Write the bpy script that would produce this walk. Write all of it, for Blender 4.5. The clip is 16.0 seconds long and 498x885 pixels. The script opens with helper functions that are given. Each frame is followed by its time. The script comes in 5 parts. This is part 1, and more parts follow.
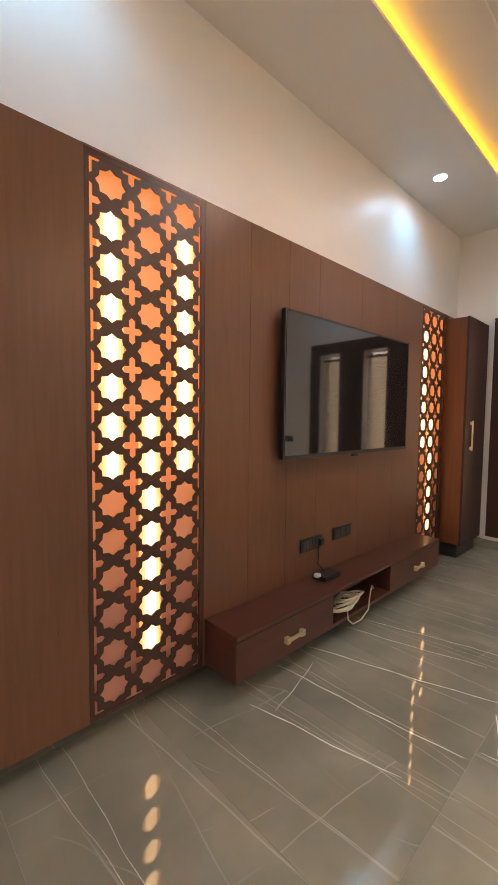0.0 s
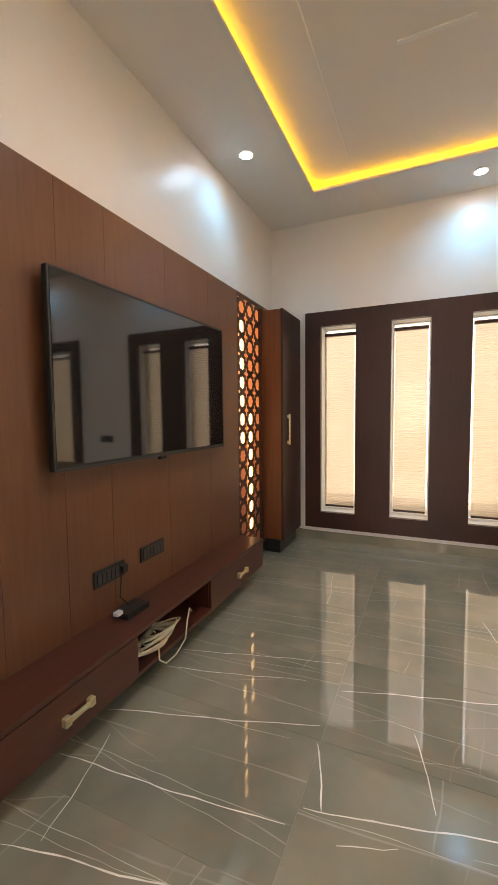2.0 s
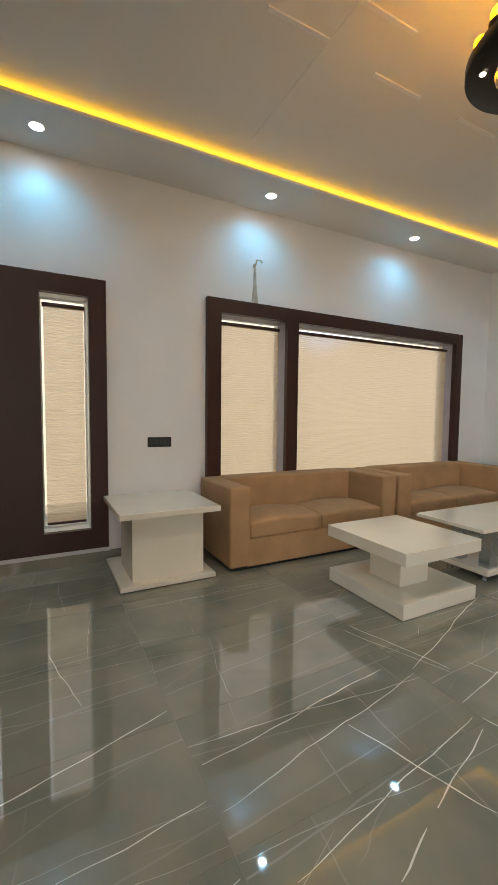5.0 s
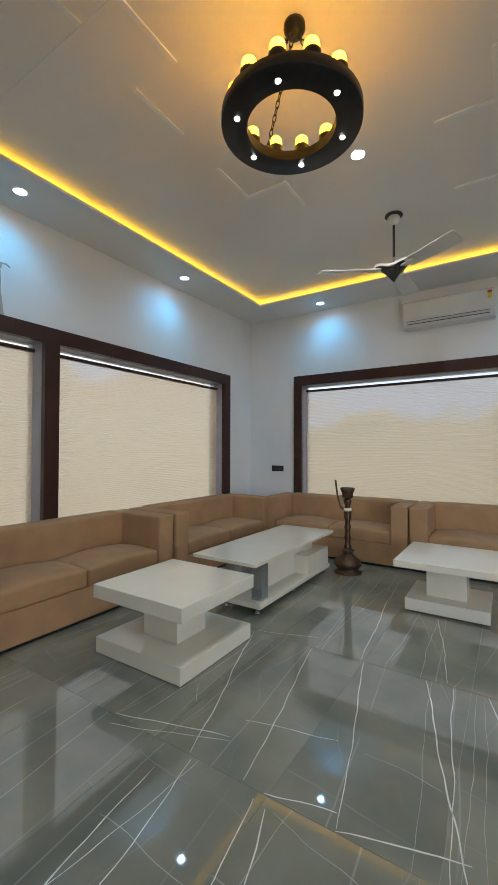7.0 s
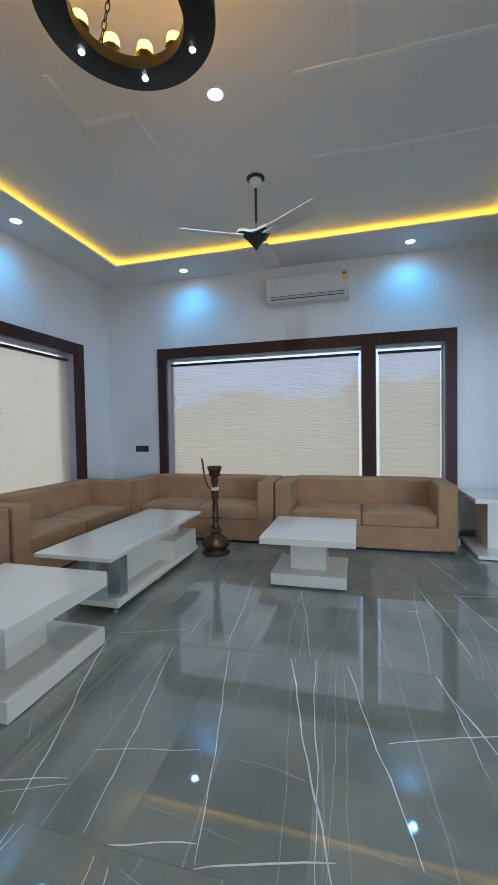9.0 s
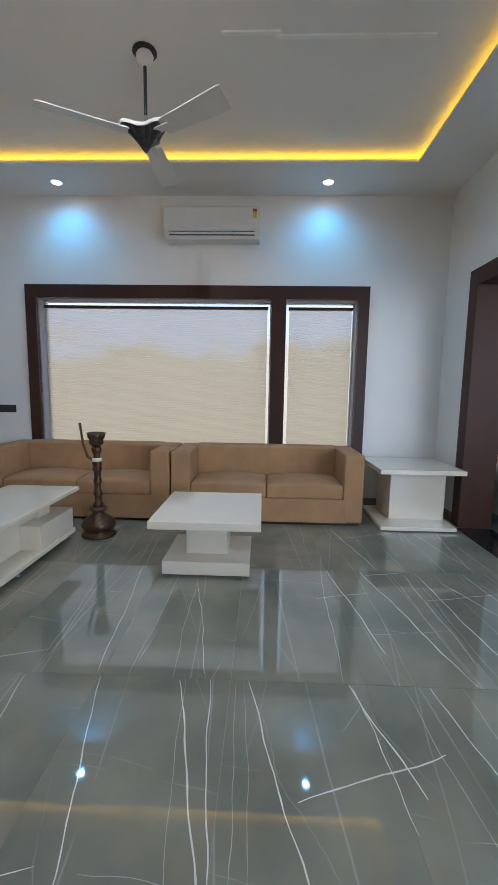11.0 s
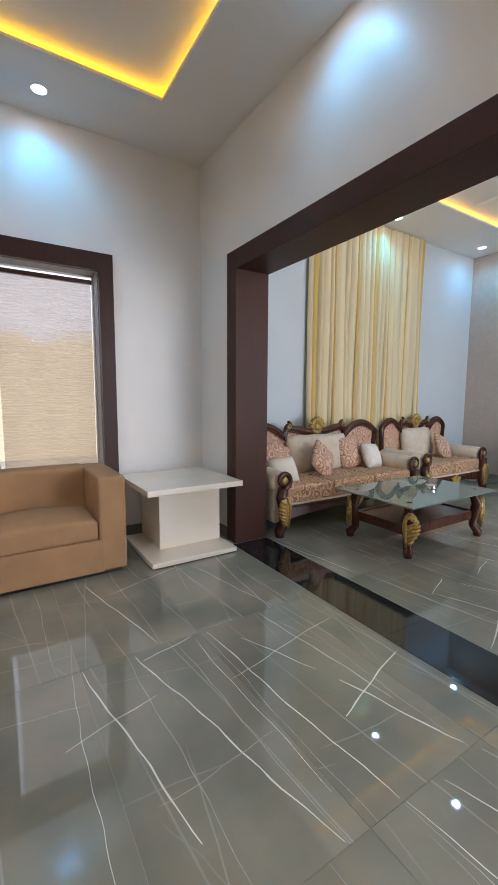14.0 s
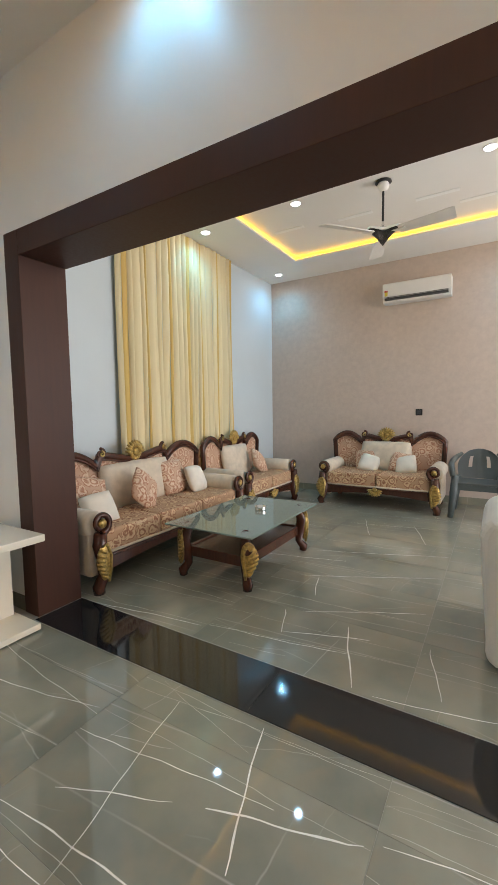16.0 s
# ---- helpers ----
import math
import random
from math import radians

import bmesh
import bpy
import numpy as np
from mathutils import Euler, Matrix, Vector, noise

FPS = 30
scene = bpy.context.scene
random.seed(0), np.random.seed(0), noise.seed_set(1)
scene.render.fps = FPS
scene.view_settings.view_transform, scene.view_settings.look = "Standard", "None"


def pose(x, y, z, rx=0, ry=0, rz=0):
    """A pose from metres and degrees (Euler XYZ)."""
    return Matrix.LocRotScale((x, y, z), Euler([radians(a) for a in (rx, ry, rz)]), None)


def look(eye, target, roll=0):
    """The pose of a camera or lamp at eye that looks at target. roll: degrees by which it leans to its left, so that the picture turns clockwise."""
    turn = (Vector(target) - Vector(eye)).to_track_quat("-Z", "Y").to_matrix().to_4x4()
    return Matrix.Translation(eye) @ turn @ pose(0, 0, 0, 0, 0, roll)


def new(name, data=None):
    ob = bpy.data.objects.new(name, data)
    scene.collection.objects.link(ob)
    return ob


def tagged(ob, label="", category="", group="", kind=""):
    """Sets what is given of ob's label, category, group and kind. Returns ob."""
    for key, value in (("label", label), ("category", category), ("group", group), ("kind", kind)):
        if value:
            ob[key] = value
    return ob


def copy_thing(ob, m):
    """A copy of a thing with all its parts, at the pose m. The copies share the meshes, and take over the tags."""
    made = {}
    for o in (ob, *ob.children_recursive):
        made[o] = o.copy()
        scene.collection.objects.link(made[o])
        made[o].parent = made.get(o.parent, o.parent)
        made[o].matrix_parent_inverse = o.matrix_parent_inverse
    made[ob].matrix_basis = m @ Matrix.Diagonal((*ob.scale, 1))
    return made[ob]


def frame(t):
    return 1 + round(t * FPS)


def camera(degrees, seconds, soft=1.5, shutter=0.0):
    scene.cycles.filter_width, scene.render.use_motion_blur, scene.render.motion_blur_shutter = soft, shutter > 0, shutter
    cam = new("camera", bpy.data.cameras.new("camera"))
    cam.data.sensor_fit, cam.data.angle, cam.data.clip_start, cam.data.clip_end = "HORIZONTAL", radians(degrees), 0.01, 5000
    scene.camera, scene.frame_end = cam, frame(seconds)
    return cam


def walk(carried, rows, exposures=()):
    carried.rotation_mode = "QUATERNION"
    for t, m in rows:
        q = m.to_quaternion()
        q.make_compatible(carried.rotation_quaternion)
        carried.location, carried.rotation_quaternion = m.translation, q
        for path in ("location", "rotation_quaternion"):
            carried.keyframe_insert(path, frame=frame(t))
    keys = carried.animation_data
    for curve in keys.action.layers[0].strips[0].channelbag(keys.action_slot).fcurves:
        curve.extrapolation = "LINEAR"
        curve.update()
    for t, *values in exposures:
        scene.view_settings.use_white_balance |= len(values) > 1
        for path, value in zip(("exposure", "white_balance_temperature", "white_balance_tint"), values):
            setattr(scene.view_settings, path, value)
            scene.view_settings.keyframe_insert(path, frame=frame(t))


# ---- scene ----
cam = camera(62.8, 16.0)
PATH = [
    (0, (0.268, 0.25, 1.36), (1.651, 1.69, 1.24), 0.7),
    (0.5, (0.357, 0.316, 1.359), (1.863, 1.625, 1.221), -0.1),
    (1, (0.496, 0.355, 1.343), (2.092, 1.553, 1.2), -0.8),
    (1.5, (0.675, 0.363, 1.354), (2.371, 1.413, 1.213), -0.9),
    (2, (0.794, 0.35, 1.356), (2.616, 1.164, 1.221), -0.6),
    (2.5, (0.875, 0.398, 1.354), (2.804, 0.906, 1.213), -0.1),
    (3, (0.987, 0.445, 1.354), (2.973, 0.631, 1.203), 0.2),
    (3.5, (1.048, 0.457, 1.333), (3.039, 0.34, 1.18), 0.5),
    (4, (1.166, 0.359, 1.274), (3.12, -0.046, 1.14), 0.7),
    (4.5, (1.294, 0.181, 1.293), (3.174, -0.487, 1.155), 0.7),
    (5, (1.373, 0.047, 1.298), (3.145, -0.871, 1.166), 0.6),
    (5.2, (1.411, 0.013, 1.287), (3.121, -1.017, 1.162), 0.6),
    (7.3, (1.583, -0.281, 1.344), (2.613, -1.994, 1.412), -0.5),
    (7.5, (1.556, -0.29, 1.358), (2.564, -2.016, 1.442), -1.0),
    (8, (1.507, -0.349, 1.347), (2.427, -2.124, 1.415), -1.7),
    (8.5, (1.546, -0.42, 1.321), (2.294, -2.274, 1.327), -1.5),
    (9, (1.622, -0.559, 1.305), (2.145, -2.488, 1.239), -1.0),
    (9.2, (1.662, -0.617, 1.306), (2.083, -2.57, 1.208), -0.8),
    (11.5, (1.658, -1.308, 1.301), (1.605, -3.289, 1.031), 1.3),
    (12, (1.701, -1.497, 1.32), (1.451, -3.462, 1.039), 1.6),
    (12.5, (1.665, -1.646, 1.328), (1.226, -3.577, 1.046), 1.3),
    (13, (1.597, -1.828, 1.311), (0.946, -3.7, 1.04), 1.1),
    (13.5, (1.526, -1.98, 1.29), (0.667, -3.769, 1.043), 0.7),
    (14, (1.461, -2.117, 1.265), (0.398, -3.796, 1.042), 0.3),
    (14.5, (1.435, -2.245, 1.319), (0.155, -3.765, 1.092), 0.3),
    (15, (1.419, -2.337, 1.34), (-0.03, -3.698, 1.122), 0.1),
    (15.5, (1.319, -2.456, 1.324), (-0.264, -3.663, 1.135), -0.3),
    (16, (1.196, -2.541, 1.334), (-0.506, -3.579, 1.172), -0.8),
]
EXPOSURES = [(0, 2.17, 7700, 30), (2, 2.05, 7650, 25), (3.5, 1.66, 7450, 21), (5, 1.28, 6800, 15), (8, 1.08, 5250, 10), (9, 1.10, 4950, 11), (12, 1.24, 5700, 15), (14.2, 1.46, 6250, 21), (16, 1.62, 6850, 18)]
walk(cam, [(t, look(eye, target, roll)) for t, eye, target, roll in PATH], EXPOSURES)

# ---- world: hazy daylight outside, only seen through the blinds ----
SUN_EL, SUN_ROT = radians(52), radians(270)
world = bpy.data.worlds.new("world")
scene.world = world
world.use_nodes = True
wn = world.node_tree
sky = wn.nodes.new("ShaderNodeTexSky")
sky.sky_type, sky.sun_disc, sky.sun_elevation, sky.sun_rotation = "NISHITA", False, SUN_EL, SUN_ROT
wn.nodes["Background"].inputs["Strength"].default_value = 0.15
wn.links.new(sky.outputs[0], wn.nodes["Background"].inputs[0])
sun = new("sun", bpy.data.lights.new("sun", "SUN"))
sun.data.energy, sun.data.angle, sun.data.color = 2.5, radians(0.5), (1.0, 0.95, 0.88)
sun.matrix_world = look((0, 0, 10), (math.sin(SUN_ROT) * -5, math.cos(SUN_ROT) * -5, 10 - 5 * math.tan(SUN_EL)))

SPOT_W, SPOT_COLOR = 7.8, (0.07, 0.56, 0.96)
COVE_EMIT, JALI_EMIT, BULB_EMIT = 1.6, 0.95, 11.0
FILL_W, HAZE = 60.0, 0.49  # watts of the added north fill lamp; glow of the hazy distance

# ---- room numbers ----
XW, XE, YS, YN, H, HT = -0.29, 5.10, -5.75, 1.98, 3.35, 3.43
BX, BYS, BYN, BH, BHT = -5.04, -5.86, 2.0, 3.42, 3.49
BACK_XE = -0.59


# ---- materials ----
def mat(name, base, rough=0.5, metal=0.0, vary=0.12, scale=6.0, bump=0.0, bump_scale=80.0, stretch=(1, 1, 1), emit=None, strength=0.0, coat=0.0, spec=0.5, sheen=0.0):
    m = bpy.data.materials.new(name)
    m.use_nodes = True
    n, l = m.node_tree.nodes, m.node_tree.links
    b = n["Principled BSDF"]
    b.inputs["Base Color"].default_value = (*base, 1)
    b.inputs["Roughness"].default_value = rough
    b.inputs["Metallic"].default_value = metal
    b.inputs["Coat Weight"].default_value = coat
    b.inputs["Specular IOR Level"].default_value = spec
    b.inputs["Sheen Weight"].default_value = sheen
    co = n.new("ShaderNodeTexCoord")
    mp = n.new("ShaderNodeMapping")
    mp.inputs["Scale"].default_value = stretch
    l.new(co.outputs["Object"], mp.inputs[0])
    if vary:
        info = n.new("ShaderNodeObjectInfo")
        off = n.new("ShaderNodeVectorMath")
        off.operation = "MULTIPLY_ADD"
        off.inputs[1].default_value = (1, 1, 1)
        sc = n.new("ShaderNodeVectorMath")
        sc.operation = "SCALE"
        sc.inputs[0].default_value = (37, 19, 11)
        l.new(info.outputs["Random"], sc.inputs["Scale"])
        l.new(mp.outputs[0], off.inputs[0])
        l.new(sc.outputs[0], off.inputs[2])
        a = n.new("ShaderNodeTexNoise")
        a.inputs["Scale"].default_value, a.inputs["Detail"].default_value = scale, 6
        l.new(off.outputs[0], a.inputs[0])
        r = n.new("ShaderNodeValToRGB")
        r.color_ramp.elements[0].position, r.color_ramp.elements[1].position = 0.3, 0.7
        r.color_ramp.elements[0].color = (*[c * (1 - vary) for c in base], 1)
        r.color_ramp.elements[1].color = (*[min(1, c * (1 + vary)) for c in base], 1)
        l.new(a.outputs[0], r.inputs[0])
        l.new(r.outputs[0], b.inputs["Base Color"])
        rr = n.new("ShaderNodeMapRange")
        rr.inputs["To Min"].default_value, rr.inputs["To Max"].default_value = rough * 0.85, min(1, rough * 1.2)
        l.new(a.outputs[0], rr.inputs[0])
        l.new(rr.outputs[0], b.inputs["Roughness"])
    if bump:
        t = n.new("ShaderNodeTexNoise")
        t.inputs["Scale"].default_value, t.inputs["Detail"].default_value = bump_scale, 4
        l.new(mp.outputs[0], t.inputs[0])
        u = n.new("ShaderNodeBump")
        u.inputs["Strength"].default_value, u.inputs["Distance"].default_value = bump, 0.004
        l.new(t.outputs[0], u.inputs["Height"])
        l.new(u.outputs[0], b.inputs["Normal"])
    if emit:
        b.inputs["Emission Color"].default_value = (*emit, 1)
        b.inputs["Emission Strength"].default_value = strength
    return m


def wood(name, dark, light, rough=0.32, along="z"):
    m = bpy.data.materials.new(name)
    m.use_nodes = True
    n, l = m.node_tree.nodes, m.node_tree.links
    b = n["Principled BSDF"]
    co, mp, info = n.new("ShaderNodeTexCoord"), n.new("ShaderNodeMapping"), n.new("ShaderNodeObjectInfo")
    mp.inputs["Scale"].default_value = {"z": (9, 9, 0.6), "x": (0.6, 9, 9), "y": (9, 0.6, 9)}[along]
    l.new(co.outputs["Object"], mp.inputs[0])
    l.new(info.outputs["Random"], mp.inputs["Location"])
    a = n.new("ShaderNodeTexNoise")
    a.inputs["Scale"].default_value, a.inputs["Detail"].default_value, a.inputs["Distortion"].default_value = 6, 9, 0.6
    l.new(mp.outputs[0], a.inputs[0])
    c = n.new("ShaderNodeTexNoise")
    c.inputs["Scale"].default_value = 1.3
    l.new(co.outputs["Object"], c.inputs[0])
    mx = n.new("ShaderNodeMath")
    mx.operation = "MULTIPLY_ADD"
    mx.inputs[1].default_value = 0.6
    l.new(c.outputs[0], mx.inputs[0])
    sub = n.new("ShaderNodeMath")
    sub.operation = "MULTIPLY"
    sub.inputs[1].default_value = 0.45
    l.new(a.outputs[0], sub.inputs[0])
    l.new(sub.outputs[0], mx.inputs[2])
    r = n.new("ShaderNodeValToRGB")
    r.color_ramp.elements[0].position, r.color_ramp.elements[1].position = 0.35, 0.68
    r.color_ramp.elements[0].color, r.color_ramp.elements[1].color = (*dark, 1), (*light, 1)
    l.new(mx.outputs[0], r.inputs[0])
    l.new(r.outputs[0], b.inputs["Base Color"])
    rr = n.new("ShaderNodeMapRange")
    rr.inputs["To Min"].default_value, rr.inputs["To Max"].default_value = rough * 0.8, rough * 1.3
    l.new(a.outputs[0], rr.inputs[0])
    l.new(rr.outputs[0], b.inputs["Roughness"])
    u = n.new("ShaderNodeBump")
    u.inputs["Strength"].default_value, u.inputs["Distance"].default_value = 0.04, 0.001
    l.new(a.outputs[0], u.inputs["Height"])
    l.new(u.outputs[0], b.inputs["Normal"])
    return m


def marble(name, low, high, vein, seed):
    """Polished grey tile with long thin pale veins that differ from tile to tile."""
    m = bpy.data.materials.new(name)
    m.use_nodes = True
    n, l = m.node_tree.nodes, m.node_tree.links
    b = n["Principled BSDF"]
    co, info = n.new("ShaderNodeTexCoord"), n.new("ShaderNodeObjectInfo")

    def math_(op, a, c=None, d=None):
        q = n.new("ShaderNodeMath")
        q.operation = op
        for i, v in enumerate((a, c, d)):
            if v is None:
                continue
            if isinstance(v, (int, float)):
                q.inputs[i].default_value = v
            else:
                l.new(v, q.inputs[i])
        return q.outputs[0]

    off = n.new("ShaderNodeVectorMath")
    off.operation = "SCALE"
    off.inputs[0].default_value = (53, 31, 17)
    l.new(info.outputs["Random"], off.inputs["Scale"])
    add = n.new("ShaderNodeVectorMath")
    l.new(co.outputs["Object"], add.inputs[0])
    l.new(off.outputs[0], add.inputs[1])
    wob = n.new("ShaderNodeTexNoise")
    wob.inputs["Scale"].default_value, wob.inputs["Detail"].default_value = 1.1, 6
    l.new(add.outputs[0], wob.inputs[0])
    sep = n.new("ShaderNodeSeparateXYZ")
    l.new(co.outputs["Object"], sep.inputs[0])
    rnd = info.outputs["Random"]
    total = None
    # slope, spacing, width, wobble, mask cut
    for i, (sx, sy, freq, width, wo, cut) in enumerate(((1.0, 0.08, 2.6, 0.0056, 0.26, 0.35), (1.0, -0.17, 1.7, 0.0044, 0.36, 0.43), (0.12, 1.0, 1.7, 0.0048, 0.40, 0.50), (1.0, 0.38, 1.6, 0.0036, 0.8, 0.48), (0.2, 1.0, 1.1, 0.0034, 0.5, 0.50))):
        p = math_("ADD", math_("MULTIPLY", sep.outputs[0], sx * freq), math_("MULTIPLY", sep.outputs[1], sy * freq))
        p = math_("ADD", p, math_("MULTIPLY", math_("SUBTRACT", wob.outputs[0], 0.5), wo * 0.55))
        p = math_("ADD", p, math_("MULTIPLY", rnd, 7.31 + 3.7 * i))
        d = math_("ABSOLUTE", math_("SUBTRACT", math_("FRACT", p), 0.5))
        line = math_("SUBTRACT", 1.0, math_("MINIMUM", math_("DIVIDE", d, width * freq), 1.0))
        msk = n.new("ShaderNodeTexNoise")
        msk.inputs["Scale"].default_value = 1.5 + 0.3 * i
        sh = n.new("ShaderNodeVectorMath")
        sh.inputs[1].default_value = (3.1 * i + seed, 7.7 * i, 0)
        l.new(add.outputs[0], sh.inputs[0])
        l.new(sh.outputs[0], msk.inputs[0])
        mk = n.new("ShaderNodeMapRange")
        mk.inputs["From Min"].default_value, mk.inputs["From Max"].default_value = cut, cut + 0.16
        l.new(msk.outputs[0], mk.inputs[0])
        line = math_("MULTIPLY", line, mk.outputs[0])
        total = line if total is None else math_("MAXIMUM", total, line)
    cloud = n.new("ShaderNodeTexNoise")
    cloud.inputs["Scale"].default_value, cloud.inputs["Detail"].default_value = 2.2, 8
    l.new(add.outputs[0], cloud.inputs[0])
    base = n.new("ShaderNodeValToRGB")
    base.color_ramp.elements[0].position, base.color_ramp.elements[1].position = 0.32, 0.70
    base.color_ramp.elements[0].color, base.color_ramp.elements[1].color = (*low, 1), (*high, 1)
    l.new(cloud.outputs[0], base.inputs[0])
    mix = n.new("ShaderNodeMix")
    mix.data_type = "RGBA"
    l.new(math_("MULTIPLY", total, 0.32), mix.inputs["Factor"])
    # soft brown-grey patches as broad as a hand over the finer cloud
    patch = n.new("ShaderNodeTexNoise")
    patch.inputs["Scale"].default_value, patch.inputs["Detail"].default_value, patch.inputs["Distortion"].default_value = 5.5, 7, 0.8
    l.new(add.outputs[0], patch.inputs[0])
    pr = n.new("ShaderNodeMapRange")
    pr.inputs["From Min"].default_value, pr.inputs["From Max"].default_value = 0.50, 0.68
    pr.inputs["To Max"].default_value = 0.32
    l.new(patch.outputs[0], pr.inputs[0])
    warm = n.new("ShaderNodeMix")
    warm.data_type = "RGBA"
    l.new(pr.outputs[0], warm.inputs["Factor"])
    l.new(base.outputs[0], warm.inputs["A"])
    warm.inputs["B"].default_value = (0.29, 0.235, 0.155, 1)
    l.new(warm.outputs["Result"], mix.inputs["A"])
    mix.inputs["B"].default_value = (*vein, 1)
    l.new(mix.outputs["Result"], b.inputs["Base Color"])
    rr = n.new("ShaderNodeMapRange")
    rr.inputs["To Min"].default_value, rr.inputs["To Max"].default_value = 0.015, 0.04
    l.new(cloud.outputs[0], rr.inputs[0])
    l.new(rr.outputs[0], b.inputs["Roughness"])
    b.inputs["Specular IOR Level"].default_value = 1.0
    return m


def glow(name, color, strength):
    m = bpy.data.materials.new(name)
    m.use_nodes = True
    b = m.node_tree.nodes["Principled BSDF"]
    b.inputs["Base Color"].default_value = (0.8, 0.8, 0.8, 1)
    b.inputs["Emission Color"].default_value = (*color, 1)
    b.inputs["Emission Strength"].default_value = strength
    return m


def brocade(name, ground, figure, scale=16):
    """Woven floral upholstery: rounded rosettes and leaves on a paler ground."""
    m = mat(name, ground, 0.8, vary=0.1, bump=0.3, bump_scale=200)
    n, l = m.node_tree.nodes, m.node_tree.links
    co, v, w = n.new("ShaderNodeTexCoord"), n.new("ShaderNodeTexVoronoi"), n.new("ShaderNodeTexNoise")
    v.inputs["Scale"].default_value, v.inputs["Randomness"].default_value = scale, 0.9
    w.inputs["Scale"].default_value, w.inputs["Detail"].default_value = scale * 1.1, 4
    l.new(co.outputs["Object"], v.inputs[0])
    l.new(co.outputs["Object"], w.inputs[0])
    w.inputs["Distortion"].default_value = 1.4
    a = n.new("ShaderNodeMath")
    a.operation, a.inputs[1].default_value = "MULTIPLY_ADD", 0.7
    l.new(w.outputs[0], a.inputs[0])
    l.new(v.outputs[0], a.inputs[2])
    r = n.new("ShaderNodeValToRGB")
    e = r.color_ramp.elements
    e[0].position, e[0].color = 0.40, (0.25, 0.25, 0.25, 1)
    e[1].position, e[1].color = 0.50, (0.9, 0.9, 0.9, 1)
    for pos, val in ((0.58, 1.0), (0.64, 0.2), (0.72, 0.0), (0.78, 0.7), (0.86, 1.0), (0.93, 0.0), (0.99, 0.5)):
        q = e.new(pos)
        q.color = (val, val, val, 1)
    l.new(a.outputs[0], r.inputs[0])
    mix = n.new("ShaderNodeMix")
    mix.data_type = "RGBA"
    l.new(r.outputs[0], mix.inputs["Factor"])
    mix.inputs["A"].default_value, mix.inputs["B"].default_value = (*figure, 1), (*ground, 1)
    l.new(mix.outputs["Result"], n["Principled BSDF"].inputs["Base Color"])
    return m


M = {}
M["wall"] = mat("white wall paint", (0.83, 0.812, 0.775), 0.38, vary=0.03, scale=1.5, bump=0.05, bump_scale=60)
M["ceiling"] = mat("ceiling paint", (0.83, 0.80, 0.75), 0.55, vary=0.03, scale=1.2, bump=0.04)
M["wall_blue"] = mat("pale blue grey wall paint", (0.54, 0.61, 0.64), 0.45, vary=0.03, scale=1.5, bump=0.05, bump_scale=60)
M["paper"] = mat("embossed beige wallpaper", (0.54, 0.44, 0.37), 0.6, vary=0.055, scale=16, bump=0.5, bump_scale=38)
M["tile"] = marble("grey marble tile", (0.182, 0.190, 0.150), (0.315, 0.300, 0.228), (0.66, 0.65, 0.59), 0)
M["grout"] = mat("tile joint", (0.30, 0.29, 0.24), 0.6, vary=0.1)
M["black"] = mat("polished black granite", (0.012, 0.012, 0.013), 0.06, vary=0.4, scale=40, spec=0.6)
M["panel"] = wood("dark walnut laminate", (0.128, 0.054, 0.028), (0.182, 0.080, 0.040), 0.30)
M["console"] = mat("dark cherry laminate", (0.085, 0.027, 0.017), 0.3, vary=0.14, scale=4, stretch=(0.5, 6, 6))
# warm light from the screen is mixed into this base colour
M["lit_cabinet_side"] = mat("walnut laminate tinted by screen light", (0.15, 0.05, 0.020), 0.32, vary=0.16, scale=4, stretch=(6, 6, 0.4))
M["frame"] = wood("wenge laminate", (0.036, 0.013, 0.009), (0.056, 0.021, 0.014), 0.40)
M["frame"].node_tree.nodes["Principled BSDF"].inputs["Specular IOR Level"].default_value = 0.3
M["frame_v"] = wood("satin wenge laminate", (0.050, 0.020, 0.013), (0.068, 0.026, 0.016), 0.46)
M["frame_v"].node_tree.nodes["Principled BSDF"].inputs["Specular IOR Level"].default_value = 0.25
M["screen"] = mat("jali board", (0.068, 0.029, 0.019), 0.4, vary=0.15)
M["jaliback"] = mat("salmon backing board", (0.84, 0.39, 0.28), 0.5, vary=0.04)
# emission painted on the salmon board, rising with height, as if tubes lit it
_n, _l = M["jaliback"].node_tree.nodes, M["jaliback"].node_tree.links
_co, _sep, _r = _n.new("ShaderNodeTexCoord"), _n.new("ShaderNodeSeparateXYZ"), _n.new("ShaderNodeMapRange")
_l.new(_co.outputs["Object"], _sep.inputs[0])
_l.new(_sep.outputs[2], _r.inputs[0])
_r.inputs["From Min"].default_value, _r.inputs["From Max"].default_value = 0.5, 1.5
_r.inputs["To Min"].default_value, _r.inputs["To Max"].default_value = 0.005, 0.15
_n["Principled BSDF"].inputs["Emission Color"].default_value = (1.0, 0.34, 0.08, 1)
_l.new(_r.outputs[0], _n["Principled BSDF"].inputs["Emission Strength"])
M["tube"] = glow("warm led tube", (1.0, 0.66, 0.28), JALI_EMIT)
# two emissive colours that paint the falloff of the tube's light
M["tube_halo_inner"] = glow("yellow tube halo", (1.0, 0.48, 0.10), 0.32)
M["tube_edge"] = glow("amber tube halo", (1.0, 0.36, 0.06), 0.30)
M["cove"] = glow("amber led strip", (1.0, 0.53, 0.01), COVE_EMIT)
M["lamp"] = glow("cool led disc", (0.80, 0.92, 1.0), 9.0)
M["bulb"] = glow("warm bulb glass", (1.0, 0.41, 0.0), BULB_EMIT)
M["spotdot"] = glow("small warm led", (1.0, 0.92, 0.72), 14.0)
